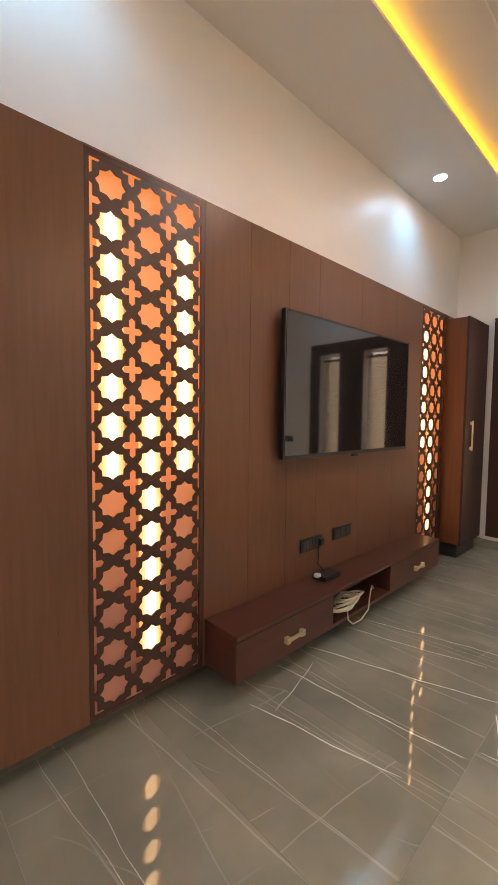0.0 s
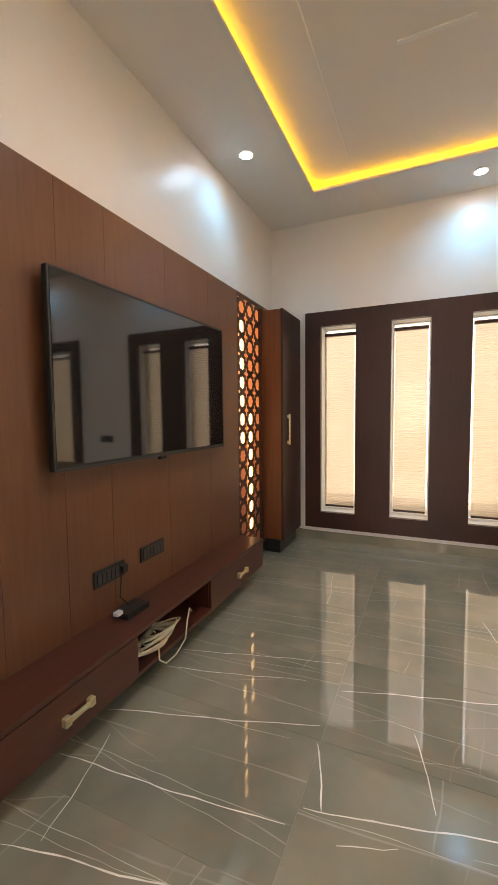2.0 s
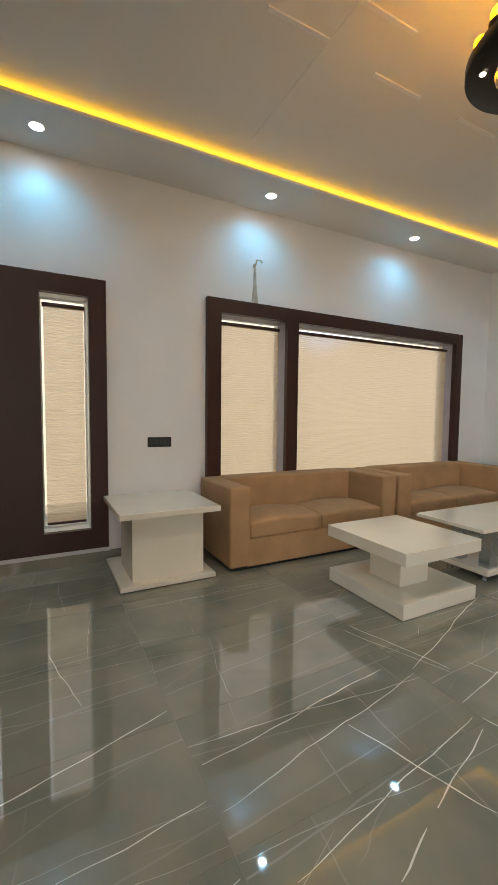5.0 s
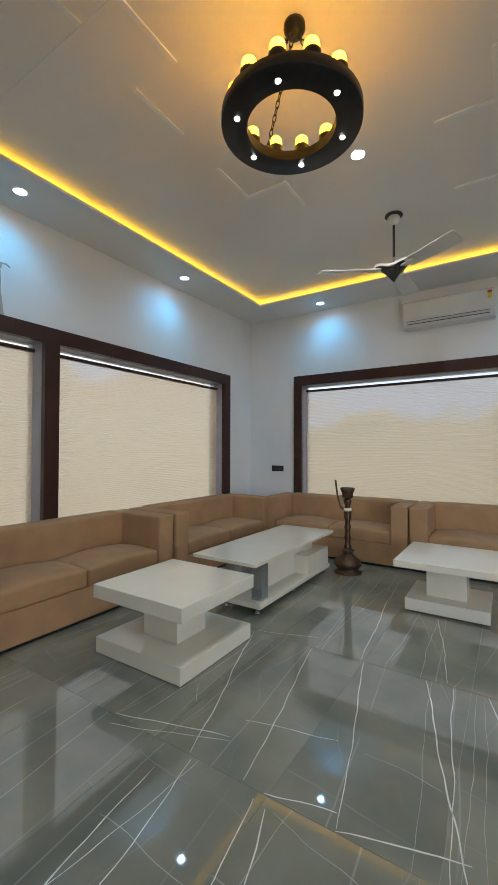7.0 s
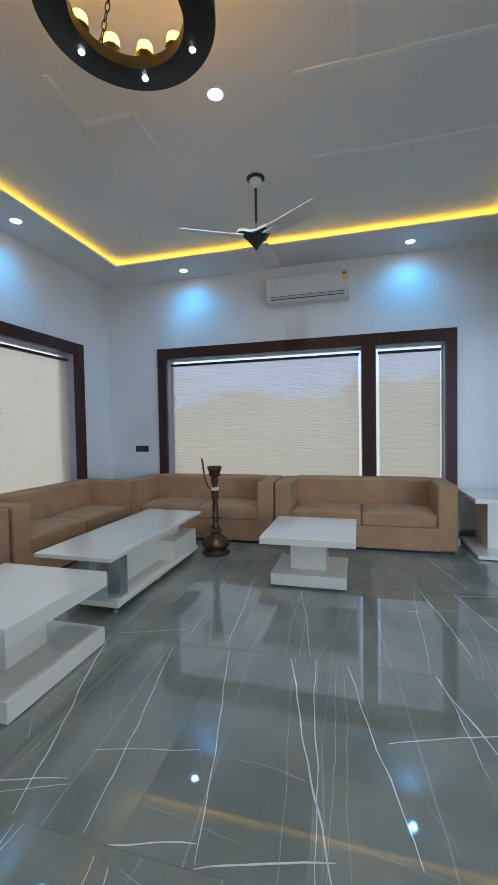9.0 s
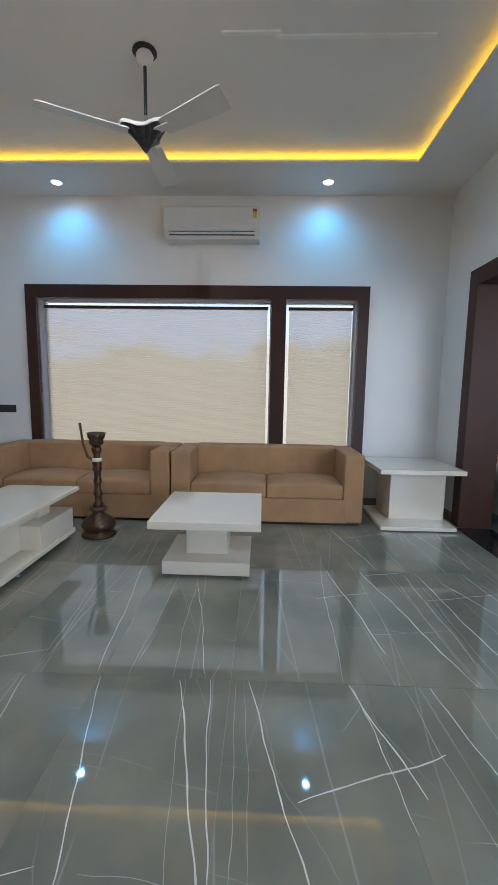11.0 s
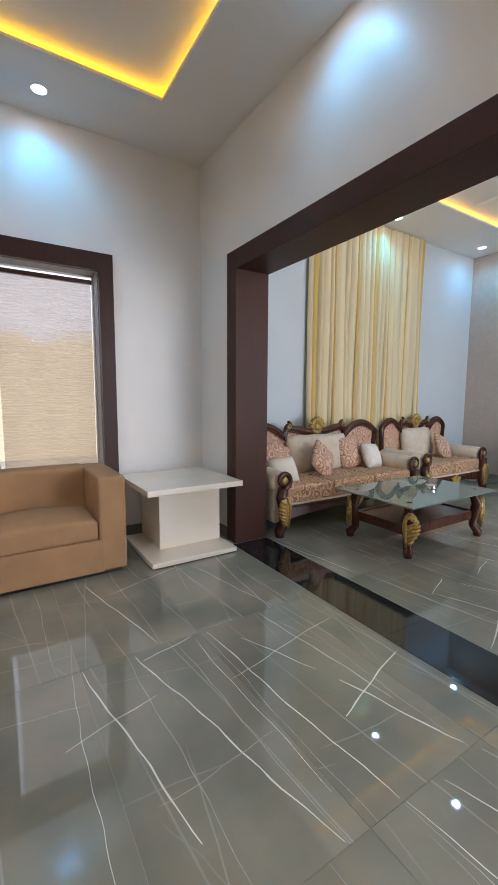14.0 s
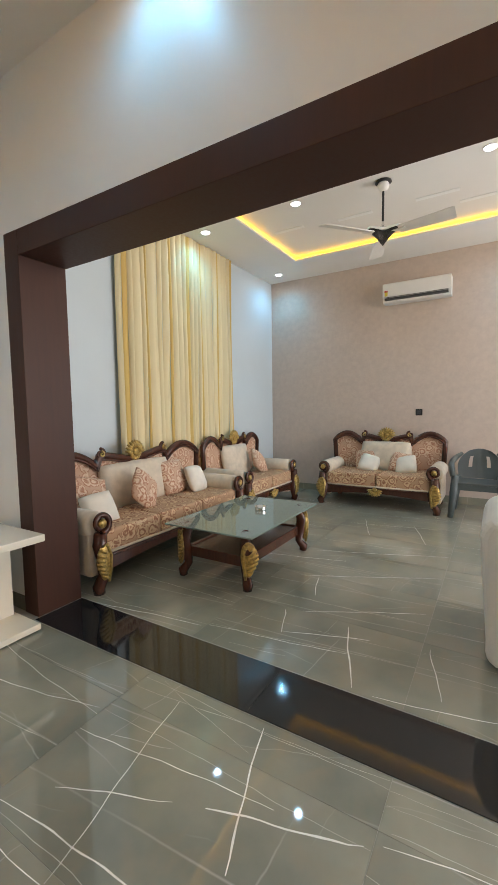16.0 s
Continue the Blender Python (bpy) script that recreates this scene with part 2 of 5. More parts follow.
M["trimwhite"] = mat("white plastic", (0.78, 0.78, 0.76), 0.35, vary=0.03)
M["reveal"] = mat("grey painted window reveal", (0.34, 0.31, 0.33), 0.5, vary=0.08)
M["relief"] = mat("bright white relief paint", (0.88, 0.87, 0.84), 0.35, vary=0.02)
M["tvblack"] = mat("black glass screen", (0.010, 0.011, 0.012), 0.05, vary=0, coat=0.6, spec=0.8)
M["tvbody"] = mat("black plastic", (0.015, 0.015, 0.015), 0.35, vary=0.1)
M["gold"] = mat("antique gold paint", (0.40, 0.27, 0.08), 0.38, metal=0.6, vary=0.55, scale=45, bump=0.5)
M["handle"] = mat("pale gold metal", (0.80, 0.68, 0.42), 0.28, metal=0.7, vary=0.08)
M["sofa"] = mat("tan suede fabric", (0.42, 0.245, 0.118), 0.88, vary=0.12, scale=5, bump=0.25, bump_scale=260, sheen=0.02)
M["cream"] = mat("glossy cream lacquer", (0.80, 0.73, 0.59), 0.16, vary=0.03, scale=3, coat=0.3)
M["steel"] = mat("brushed steel", (0.55, 0.60, 0.66), 0.22, metal=0.9, vary=0.06)
M["chrome"] = mat("chrome", (0.8, 0.8, 0.8), 0.12, metal=1.0, vary=0)
M["darkchrome"] = mat("dark bronzed metal", (0.10, 0.09, 0.09), 0.2, metal=0.85, vary=0.2)
M["iron"] = mat("blackened iron", (0.015, 0.013, 0.012), 0.4, metal=0.4, vary=0.3, scale=30, bump=0.2)
M["acwhite"] = mat("white appliance plastic", (0.74, 0.73, 0.70), 0.32, vary=0.02)
M["slot"] = mat("dark slot", (0.05, 0.05, 0.05), 0.6, vary=0)
M["blade"] = mat("fan blade enamel", (0.70, 0.67, 0.62), 0.35, vary=0.04)
M["brass"] = mat("aged brass", (0.11, 0.065, 0.04), 0.38, metal=0.8, vary=0.35, scale=40, bump=0.2)
M["carved"] = wood("carved mahogany", (0.045, 0.014, 0.009), (0.095, 0.03, 0.016), 0.22)
M["velvet"] = mat("cream chenille", (0.60, 0.50, 0.38), 0.85, vary=0.12, scale=14, bump=0.3, bump_scale=120, sheen=0.3)
M["pillow"] = mat("off white cushion cloth", (0.70, 0.65, 0.56), 0.8, vary=0.06, scale=12, bump=0.2, bump_scale=120)
M["seatcloth"] = brocade("brown gold brocade", (0.64, 0.45, 0.27), (0.25, 0.095, 0.045), 10)
M["brocade"] = brocade("rust brocade", (0.70, 0.52, 0.37), (0.38, 0.16, 0.09), 10)
M["vein"] = mat("pale marble vein", (0.84, 0.82, 0.74), 0.05, vary=0.15, scale=9, spec=1.0)
M["vein_faint"] = mat("faint marble vein", (0.50, 0.49, 0.41), 0.05, vary=0.2, scale=9, spec=1.0)
M["curtain"] = mat("cream curtain cloth", (0.69, 0.59, 0.36), 0.8, vary=0.10, scale=2.0, stretch=(6, 6, 0.15), bump=0.15, bump_scale=150)
M["gold_curtain"] = mat("mustard curtain cloth", (0.60, 0.41, 0.13), 0.75, vary=0.1, scale=2.0, stretch=(6, 6, 0.15))
M["chairgreen"] = mat("grey green plastic", (0.07, 0.085, 0.085), 0.4, vary=0.1)
M["cloth"] = mat("white sheet cloth", (0.75, 0.74, 0.70), 0.85, vary=0.05, bump=0.3)
M["cable"] = mat("cream cable", (0.66, 0.58, 0.42), 0.5, vary=0.08)
M["stain"] = mat("old plaster patch", (0.50, 0.45, 0.35), 0.8, vary=0.2, scale=14)
M["ground"] = mat("dry ground", (0.26, 0.23, 0.18), 0.9, vary=0.2, scale=1.5)
M["red"] = mat("red label", (0.5, 0.05, 0.04), 0.5, vary=0)
M["yellow"] = mat("yellow label", (0.7, 0.55, 0.05), 0.5, vary=0)

blind = bpy.data.materials.new("translucent cream blind")
blind.use_nodes = True
_n, _l = blind.node_tree.nodes, blind.node_tree.links
_b = _n["Principled BSDF"]
_b.inputs["Base Color"].default_value, _b.inputs["Roughness"].default_value = (0.74, 0.63, 0.46, 1), 0.7
_t = _n.new("ShaderNodeBsdfTranslucent")
_t.inputs[0].default_value = (0.80, 0.63, 0.42, 1)
_m = _n.new("ShaderNodeMixShader")
_m.inputs[0].default_value = 0.6
_l.new(_b.outputs[0], _m.inputs[1])
_l.new(_t.outputs[0], _m.inputs[2])
_tr, _m2 = _n.new("ShaderNodeBsdfTransparent"), _n.new("ShaderNodeMixShader")
_tr.inputs[0].default_value = (0.95, 0.90, 0.86, 1)
_m2.inputs[0].default_value = 0.34
_l.new(_m.outputs[0], _m2.inputs[1])
_l.new(_tr.outputs[0], _m2.inputs[2])
_l.new(_m2.outputs[0], _n["Material Output"].inputs[0])
M["blind"] = blind

# hazy sky over a soft line of trees, seen through the blinds
haze = bpy.data.materials.new("hazy distance")
haze.use_nodes = True
_n, _l = haze.node_tree.nodes, haze.node_tree.links
_co, _sep, _no = _n.new("ShaderNodeTexCoord"), _n.new("ShaderNodeSeparateXYZ"), _n.new("ShaderNodeTexNoise")
_no.inputs["Scale"].default_value, _no.inputs["Detail"].default_value = 0.38, 5
_l.new(_co.outputs["Object"], _sep.inputs[0])
_l.new(_co.outputs["Object"], _no.inputs[0])
_h = _n.new("ShaderNodeMath")
_h.operation, _h.inputs[1].default_value = "MULTIPLY_ADD", -5.0
_l.new(_no.outputs[0], _h.inputs[0])
_l.new(_sep.outputs[2], _h.inputs[2])
_r = _n.new("ShaderNodeMapRange")
_r.inputs["From Min"].default_value, _r.inputs["From Max"].default_value = -0.25, 0.32
_l.new(_h.outputs[0], _r.inputs[0])
_mx = _n.new("ShaderNodeMix")
_mx.data_type = "RGBA"
_mx.inputs["A"].default_value, _mx.inputs["B"].default_value = (0.82, 0.64, 0.41, 1), (0.84, 0.86, 1.0, 1)
_l.new(_r.outputs[0], _mx.inputs["Factor"])
_n["Principled BSDF"].inputs["Base Color"].default_value = (0.2, 0.2, 0.2, 1)
_l.new(_mx.outputs["Result"], _n["Principled BSDF"].inputs["Emission Color"])
_n["Principled BSDF"].inputs["Emission Strength"].default_value = HAZE
M["haze"] = haze

glass = bpy.data.materials.new("clear glass")
glass.use_nodes = True
_b = glass.node_tree.nodes["Principled BSDF"]
_b.inputs["Transmission Weight"].default_value, _b.inputs["Roughness"].default_value = 1.0, 0.0
_b.inputs["Base Color"].default_value = (0.90, 0.97, 0.94, 1)
M["glass"] = glass
tglass = glass.copy()
tglass.name = "green tinted table glass"
tglass.node_tree.nodes["Principled BSDF"].inputs["Base Color"].default_value = (0.40, 0.50, 0.43, 1)
tglass.node_tree.nodes["Principled BSDF"].inputs["Transmission Weight"].default_value = 0.55
M["tglass"] = tglass


# ---- mesh helpers ----
def add_box(bm, x0, x1, y0, y1, z0, z1, bev=0.0, m=None, seg=2):
    part_bm = bmesh.new()
    vs = [part_bm.verts.new((x, y, z)) for x in (min(x0, x1), max(x0, x1)) for y in (min(y0, y1), max(y0, y1)) for z in (min(z0, z1), max(z0, z1))]
    for f in ((0, 1, 3, 2), (4, 6, 7, 5), (0, 4, 5, 1), (2, 3, 7, 6), (0, 2, 6, 4), (1, 5, 7, 3)):
        part_bm.faces.new([vs[i] for i in f])
    if bev:
        bmesh.ops.bevel(part_bm, geom=part_bm.edges[:], offset=bev, segments=seg, profile=0.6, affect="EDGES")
    if m is not None:
        part_bm.transform(m)
    merge(bm, part_bm)


def merge(bm, other):
    base = {}
    for v in other.verts:
        base[v] = bm.verts.new(v.co)
    for f in other.faces:
        try:
            g = bm.faces.new([base[v] for v in f.verts])
            g.smooth = f.smooth
        except ValueError:
            pass
    other.free()


def add_lathe(bm, profile, segs=24, m=None, a0=0.0, a1=2 * math.pi):
    """A turned body: profile is (radius, z) from bottom to top."""
    o = bmesh.new()
    full = abs(a1 - a0 - 2 * math.pi) < 1e-6
    rings = []
    for r, z in profile:
        rings.append([o.verts.new((max(r, 1e-4) * math.cos(a0 + (a1 - a0) * k / segs), max(r, 1e-4) * math.sin(a0 + (a1 - a0) * k / segs), z)) for k in range(segs if full else segs + 1)])
    for a, b in zip(rings, rings[1:]):
        for k in range(segs):
            j = (k + 1) % segs if full else k + 1
            f = o.faces.new((a[k], a[j], b[j], b[k]))
            f.smooth = True
    if m is not None:
        o.transform(m)
    merge(bm, o)


def add_tube(bm, points, r, segs=8, closed=False):
    """A round bar along points; r is a number or one radius a point."""
    pts = [Vector(p) for p in points]
    n = len(pts)
    rad = [r] * n if isinstance(r, (int, float)) else list(r)
    o = bmesh.new()
    rings, up = [], Vector((0.0, 0.0, 1.0))
    for i, p in enumerate(pts):
        d = (pts[(i + 1) % n] - pts[i - 1]) if closed else (pts[min(i + 1, n - 1)] - pts[max(i - 1, 0)])
        d.normalize()
        side = d.cross(up)
        if side.length < 0.1:
            side = d.cross(Vector((1, 0, 0)))
        side.normalize()
        top = side.cross(d).normalized()
        up = top
        rings.append([o.verts.new(p + rad[i] * (math.cos(2 * math.pi * k / segs) * side + math.sin(2 * math.pi * k / segs) * top)) for k in range(segs)])
    pairs = list(zip(rings, rings[1:])) + ([(rings[-1], rings[0])] if closed else [])
    for a, b in pairs:
        for k in range(segs):
            f = o.faces.new((a[k], a[(k + 1) % segs], b[(k + 1) % segs], b[k]))
            f.smooth = True
    if not closed:
        o.faces.new(rings[0])
        o.faces.new(rings[-1][::-1])
    merge(bm, o)


def add_prism(bm, outline, depth, m=None, bev=0.0):
    """A flat outline in x, z given thickness along y from 0 to depth."""
    o = bmesh.new()
    a = [o.verts.new((x, 0, z)) for x, z in outline]
    b = [o.verts.new((x, depth, z)) for x, z in outline]
    o.faces.new(a)
    o.faces.new(b[::-1])
    for i in range(len(a)):
        j = (i + 1) % len(a)
        o.faces.new((a[j], a[i], b[i], b[j]))
    if bev:
        bmesh.ops.bevel(o, geom=[e for e in o.edges if abs(e.verts[0].co.y - e.verts[1].co.y) < 1e-6], offset=bev, segments=2, affect="EDGES")
    if m is not None:
        o.transform(m)
    merge(bm, o)


def add_cushion(bm, w, d, h, m=None, n=10, puff=1.0, round_=0.35):
    """A soft pad, w by d by h about its middle, with full sides and drawn-in corners."""
    o = bmesh.new()

    def shape(u, v, s):
        fall = (1 - abs(u) ** 3.2) * (1 - abs(v) ** 3.2)
        k = 1 - 0.06 * (u * u * v * v)
        z = s * h * 0.5 * (round_ + (1 - round_) * max(0, fall) ** 0.5 * puff)
        return Vector((u * w / 2 * k, v * d / 2 * k, z))

    for s in (1, -1):
        g = [[o.verts.new(shape(-1 + 2 * i / n, -1 + 2 * j / n, s)) for j in range(n + 1)] for i in range(n + 1)]
        for i in range(n):
            for j in range(n):
                q = (g[i][j], g[i + 1][j], g[i + 1][j + 1], g[i][j + 1])
                f = o.faces.new(q if s > 0 else q[::-1])
                f.smooth = True
        edge = [g[i][0] for i in range(n)] + [g[n][j] for j in range(n)] + [g[i][n] for i in range(n, 0, -1)] + [g[0][j] for j in range(n, 0, -1)]
        if s > 0:
            top = edge
        else:
            for i in range(len(edge)):
                j = (i + 1) % len(edge)
                f = o.faces.new((edge[i], edge[j], top[j], top[i]))
                f.smooth = True
    if m is not None:
        o.transform(m)
    merge(bm, o)


def part(name, bm, material, parent=None, label="", kind=""):
    me = bpy.data.meshes.new(name)
    bmesh.ops.recalc_face_normals(bm, faces=bm.faces[:])
    bm.to_mesh(me)
    bm.free()
    me.materials.append(M[material])
    ob = new(name, me)
    ob.parent = parent
    return tagged(ob, label, kind=kind)


def box_part(name, dims, material, parent=None, label="", bev=0.004, kind=""):
    bm = bmesh.new()
    add_box(bm, *dims, bev=bev)
    return part(name, bm, material, parent, label, kind)


def thing(name, label, category, group="", at=None):
    e = new(name)
    e.empty_display_size = 0.1
    if at is not None:
        e.matrix_basis = at
    return tagged(e, label, category, group)


def structure(name, bm, material, label, parent=None):
    return tagged(part(name, bm, material, parent), label, kind="structure")


def wall_with_openings(bm, axis, a, b, u0, u1, z1, holes):
    """A wall slab from a to b across its axis, from u0 to u1 along, with rectangular holes (u0, u1, z0, z1)."""
    us = sorted({u0, u1, *[h[0] for h in holes], *[h[1] for h in holes]})
    for p, q in zip(us, us[1:]):
        mid = (p + q) / 2
        zs, z = [], 0.0
        for h in sorted([h for h in holes if h[0] < mid < h[1]], key=lambda h: h[2]):
            if h[2] > z:
                zs.append((z, h[2]))
            z = h[3]
        if z < z1:
            zs.append((z, z1))
        for s, t in zs:
            add_box(bm, *((a, b, p, q) if axis == "x" else (p, q, a, b)), s, t)
    bmesh.ops.remove_doubles(bm, verts=bm.verts[:], dist=1e-5)


# ---- the shell ----
D1 = [(1.06, 1.42), (0.362, 0.72), (-0.345, 0.02)]
bm = bmesh.new()
wall_with_openings(bm, "x", XE, XE + 0.23, YS - 0.23, YN + 0.23, 3.6, [(a, b, 0.31, 2.265) for a, b in D1] + [(-2.30, -1.545, 0.55, 2.29), (-4.98, -2.44, 0.55, 2.29)])
structure("wall_east", bm, "wall", "white painted plaster wall with window openings")
bm = bmesh.new()
wall_with_openings(bm, "y", YS - 0.23, YS, XW, XE, 3.6, [(1.585, 4.19, 0.55, 2.29), (0.65, 1.43, 0.55, 2.29)])
structure("wall_south", bm, "wall", "white painted plaster wall with a wide window")
bm = bmesh.new()
# this opening is invented, out of view, to hold the north fill lamp
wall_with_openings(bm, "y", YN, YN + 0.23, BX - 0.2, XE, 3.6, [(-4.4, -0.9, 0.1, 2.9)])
structure("wall_north", bm, "wall", "white painted plaster wall above the dark panelling")
bm = bmesh.new()
# opening runs on out of view so the fill lamps reach this room
wall_with_openings(bm, "x", BACK_XE + 0.012, XW, BYS, YN, 3.6, [(-5.09, 1.25, -1, 2.33)])
structure("wall_west", bm, "wall", "white painted plaster wall with a wide framed opening")
bm = bmesh.new()
add_box(bm, BX - 0.2, XW - 0.001, BYS - 0.23, BYS, 0, 3.6)
structure("wall_curtain_side", bm, "wall_blue", "pale painted wall behind the long curtain")
bm = bmesh.new()
add_box(bm, BX - 0.2, BX, BYS, YN, 0, 3.6)
structure("wall_back_room", bm, "paper", "wall with embossed pinkish beige wallpaper")


def tray(name, x0, x1, y0, y1, h, ht, cx0, cx1, cy0, cy1):
    """A dropped border round a raised ceiling field, with a lip that hides an amber strip."""
    bm = bmesh.new()
    T = 0.02
    for a in ((x0, x1, y0, cy0), (x0, x1, cy1, y1), (x0, cx0, cy0, cy1), (cx1, x1, cy0, cy1)):
        add_box(bm, *a, h, h + T)
    g = 0.09
    for a in ((x0, x1, y0, cy0 - g), (x0, x1, cy1 + g, y1), (x0, cx0 - g, cy0 - g, cy1 + g), (cx1 + g, x1, cy0 - g, cy1 + g)):
        add_box(bm, *a, h + T, ht)
    add_box(bm, x0, x1, y0, y1, ht, ht + 0.1)
    ob = structure(name, bm, "ceiling", "painted false ceiling with a dropped border and recessed amber cove")
    bm = bmesh.new()
    s, e = g * 0.75, 0.02
    zz = h + T + 0.001
    for a in ((cx0 - s, cx1 + s, cy0 - s - e, cy0 - s), (cx0 - s, cx1 + s, cy1 + s, cy1 + s + e), (cx0 - s - e, cx0 - s, cy0 - s, cy1 + s), (cx1 + s, cx1 + s + e, cy0 - s, cy1 + s)):
        add_box(bm, *a, zz, zz + 0.034)
    part("cove_strip", bm, "cove", ob, "amber light strip hidden in the ceiling recess")
    return ob


tray("ceiling", XW, XE, YS, YN, H, HT, 0.31, 4.53, -5.11, 1.352)
tray("ceiling_back_room", BX, BACK_XE + 0.012, BYS, YN, BH, BHT, -4.27, -1.30, -5.06, 1.2)

# faint raised lines of the ceiling field
ceil = scene.objects["ceiling"]
bm = bmesh.new()
for k, (x, y, dx, dy) in enumerate(((1.64, -3.065, 0.33, 0), (1.64, -3.065, 0, 0.37), (1.64, -3.075, -0.75, 0), (1.61, -3.86, 0.33, 0), (0.68, -3.89, 0.93, 0), (3.41, -2.25, 0, 0.38), (3.10, -1.85, 0, 0.38), (3.41, -3.06, 0, 0.39), (3.08, -3.065, 0.33, 0), (3.06, -3.41, 0, 0.35), (3.36, -1.45, 0, 0.37), (3.36, -0.59, 0, 0.36), (3.36, 0.18, 0, 0.37), (3.10, -1.0, 0, 0.36), (1.64, -1.9, 0, 0.37), (1.64, -1.1, 0.33, 0), (2.0, 0.3, 0, 0.37))):
    add_box(bm, min(x, x + dx) - 0.013, max(x, x + dx) + 0.013, min(y, y + dy) - 0.013, max(y, y + dy) + 0.013, HT - 0.012 + 0.0002 * k, HT + 0.001 + 0.0002 * k)
add_box(bm, 2.2, 4.25, 1.0, 1.006, HT - 0.008, HT)
add_box(bm, 3.12, 4.30, -1.475, -1.470, HT - 0.004, HT)
part("ceiling_groove_line", bm, "relief", ceil, "thin raised line on the ceiling")
bm = bmesh.new()
for x, y, dy in ((-3.53, -3.34, 0.41), (-3.53, -4.18, 0.39), (-3.45, -4.95, 0.37), (-3.82, -2.95, 0.35), (-2.6, -3.9, 0.4)):
    add_box(bm, x - 0.03, x + 0.03, y, y + dy, BHT - 0.006, BHT)
part("ceiling_groove_line", bm, "relief", scene.objects["ceiling_back_room"], "thin raised line on the ceiling")

# skirting
bm = bmesh.new()
add_box(bm, XE - 0.012, XE, YS, YN, 0, 0.096)
add_box(bm, XW, XE - 0.012, YS, YS + 0.012, 0, 0.096)
add_box(bm, XW, XE, YN - 0.012, YN, 0, 0.096)
add_box(bm, XW, XW + 0.012, YS, -5.22, 0, 0.096)
add_box(bm, BX, BX + 0.012, BYS, YN, 0, 0.096)
add_box(bm, BX, BACK_XE, BYS, BYS + 0.012, 0, 0.096)
structure("baseboard", bm, "tile", "dark polished tile skirting")


# ---- windows ----
def window(name, place, outer, holes, label, bottom_strip=False):
    """A dark flush board frame with openings, glass panes and cream pleated blinds. place(u, d, z) gives x, y: u along the wall, d metres in from the room face."""
    u0, u1, z0, z1 = outer
    bm = bmesh.new()

    def slab(b, a0, a1, d0, d1, c0, c1, bev=0.0):
        p, q = place(a0, d0), place(a1, d1)
        add_box(b, p[0], q[0], p[1], q[1], c0, c1, bev=bev)

    us = sorted({u0, u1, *[v for h in holes for v in h[:2]]})
    for p, q in zip(us, us[1:]):
        hit = [h for h in holes if h[0] < (p + q) / 2 < h[1]]
        if hit:
            slab(bm, p, q, 0, 0.05, z0, hit[0][2])
            slab(bm, p, q, 0, 0.05, hit[0][3], z1)
        else:
            slab(bm, p, q, 0, 0.05, z0, z1)
    bmesh.ops.remove_doubles(bm, verts=bm.verts[:], dist=1e-5)
    ob = structure(name, bm, "frame", label)
    for a, b, c, d in holes:
        wide = b - a > 0.5
        bm = bmesh.new()
        slab(bm, a, a + 0.014, 0.20, 0.24, c, d)
        slab(bm, b - 0.014, b, 0.20, 0.24, c, d)
        slab(bm, a + 0.014, b - 0.014, 0.20, 0.24, c, c + 0.02)
        slab(bm, a + 0.014, b - 0.014, 0.20, 0.24, d - 0.012, d)
        part("window_sash", bm, "trimwhite", ob, "white painted inner sash")
        bm = bmesh.new()
        slab(bm, a + 0.014, b - 0.014, 0.218, 0.224, c + 0.02, d - 0.012)
        pane = part("pane", bm, "glass", ob, "clear window glass")
        pane.visible_shadow = False
        # lining of the reveal
        bm = bmesh.new()
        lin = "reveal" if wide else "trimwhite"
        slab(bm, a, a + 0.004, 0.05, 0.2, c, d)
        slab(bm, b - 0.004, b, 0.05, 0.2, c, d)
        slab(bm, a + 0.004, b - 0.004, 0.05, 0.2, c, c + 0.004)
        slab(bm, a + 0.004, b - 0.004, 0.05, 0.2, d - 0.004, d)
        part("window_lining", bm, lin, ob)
        # blind
        t = thing("window_blind", ("wide " if wide else "narrow ") + "cream slatted blind lowered in a dark window", "blind", "window blinds")
        g = 0.045 if wide else 0.03
        top = d - 0.078
        n = int((top - c - 0.07) / 0.021)
        bm = bmesh.new()
        for k in range(n):
            zc = top - 0.02 - 0.021 * k
            p0, p1 = place(a + g, 0.115), place(b - g, 0.115)
            q0, q1 = place(a + g, 0.118), place(b - g, 0.118)
            hs = 0.0105
            vs = [bm.verts.new((p0[0], p0[1], zc - hs)), bm.verts.new((p1[0], p1[1], zc - hs)), bm.verts.new((q1[0], q1[1], zc)), bm.verts.new((q0[0], q0[1], zc))]
            bm.faces.new(vs)
            vs2 = [vs[3], vs[2], bm.verts.new((p1[0], p1[1], zc + hs)), bm.verts.new((p0[0], p0[1], zc + hs))]
            bm.faces.new(vs2)
        part("blind_slats", bm, "blind", t, kind="")
        bm = bmesh.new()
        slab(bm, a + g - 0.01, b - g + 0.01, 0.10, 0.15, d - 0.092, d - 0.062, bev=0.004)
        part("head_rail", bm, "frame", t, "dark brown head rail")
        bm = bmesh.new()
        slab(bm, a + g, b - g, 0.105, 0.135, c + 0.045, c + 0.065, bev=0.003)
        part("bottom_rail", bm, "frame", t, "dark brown bottom rail")
    return ob


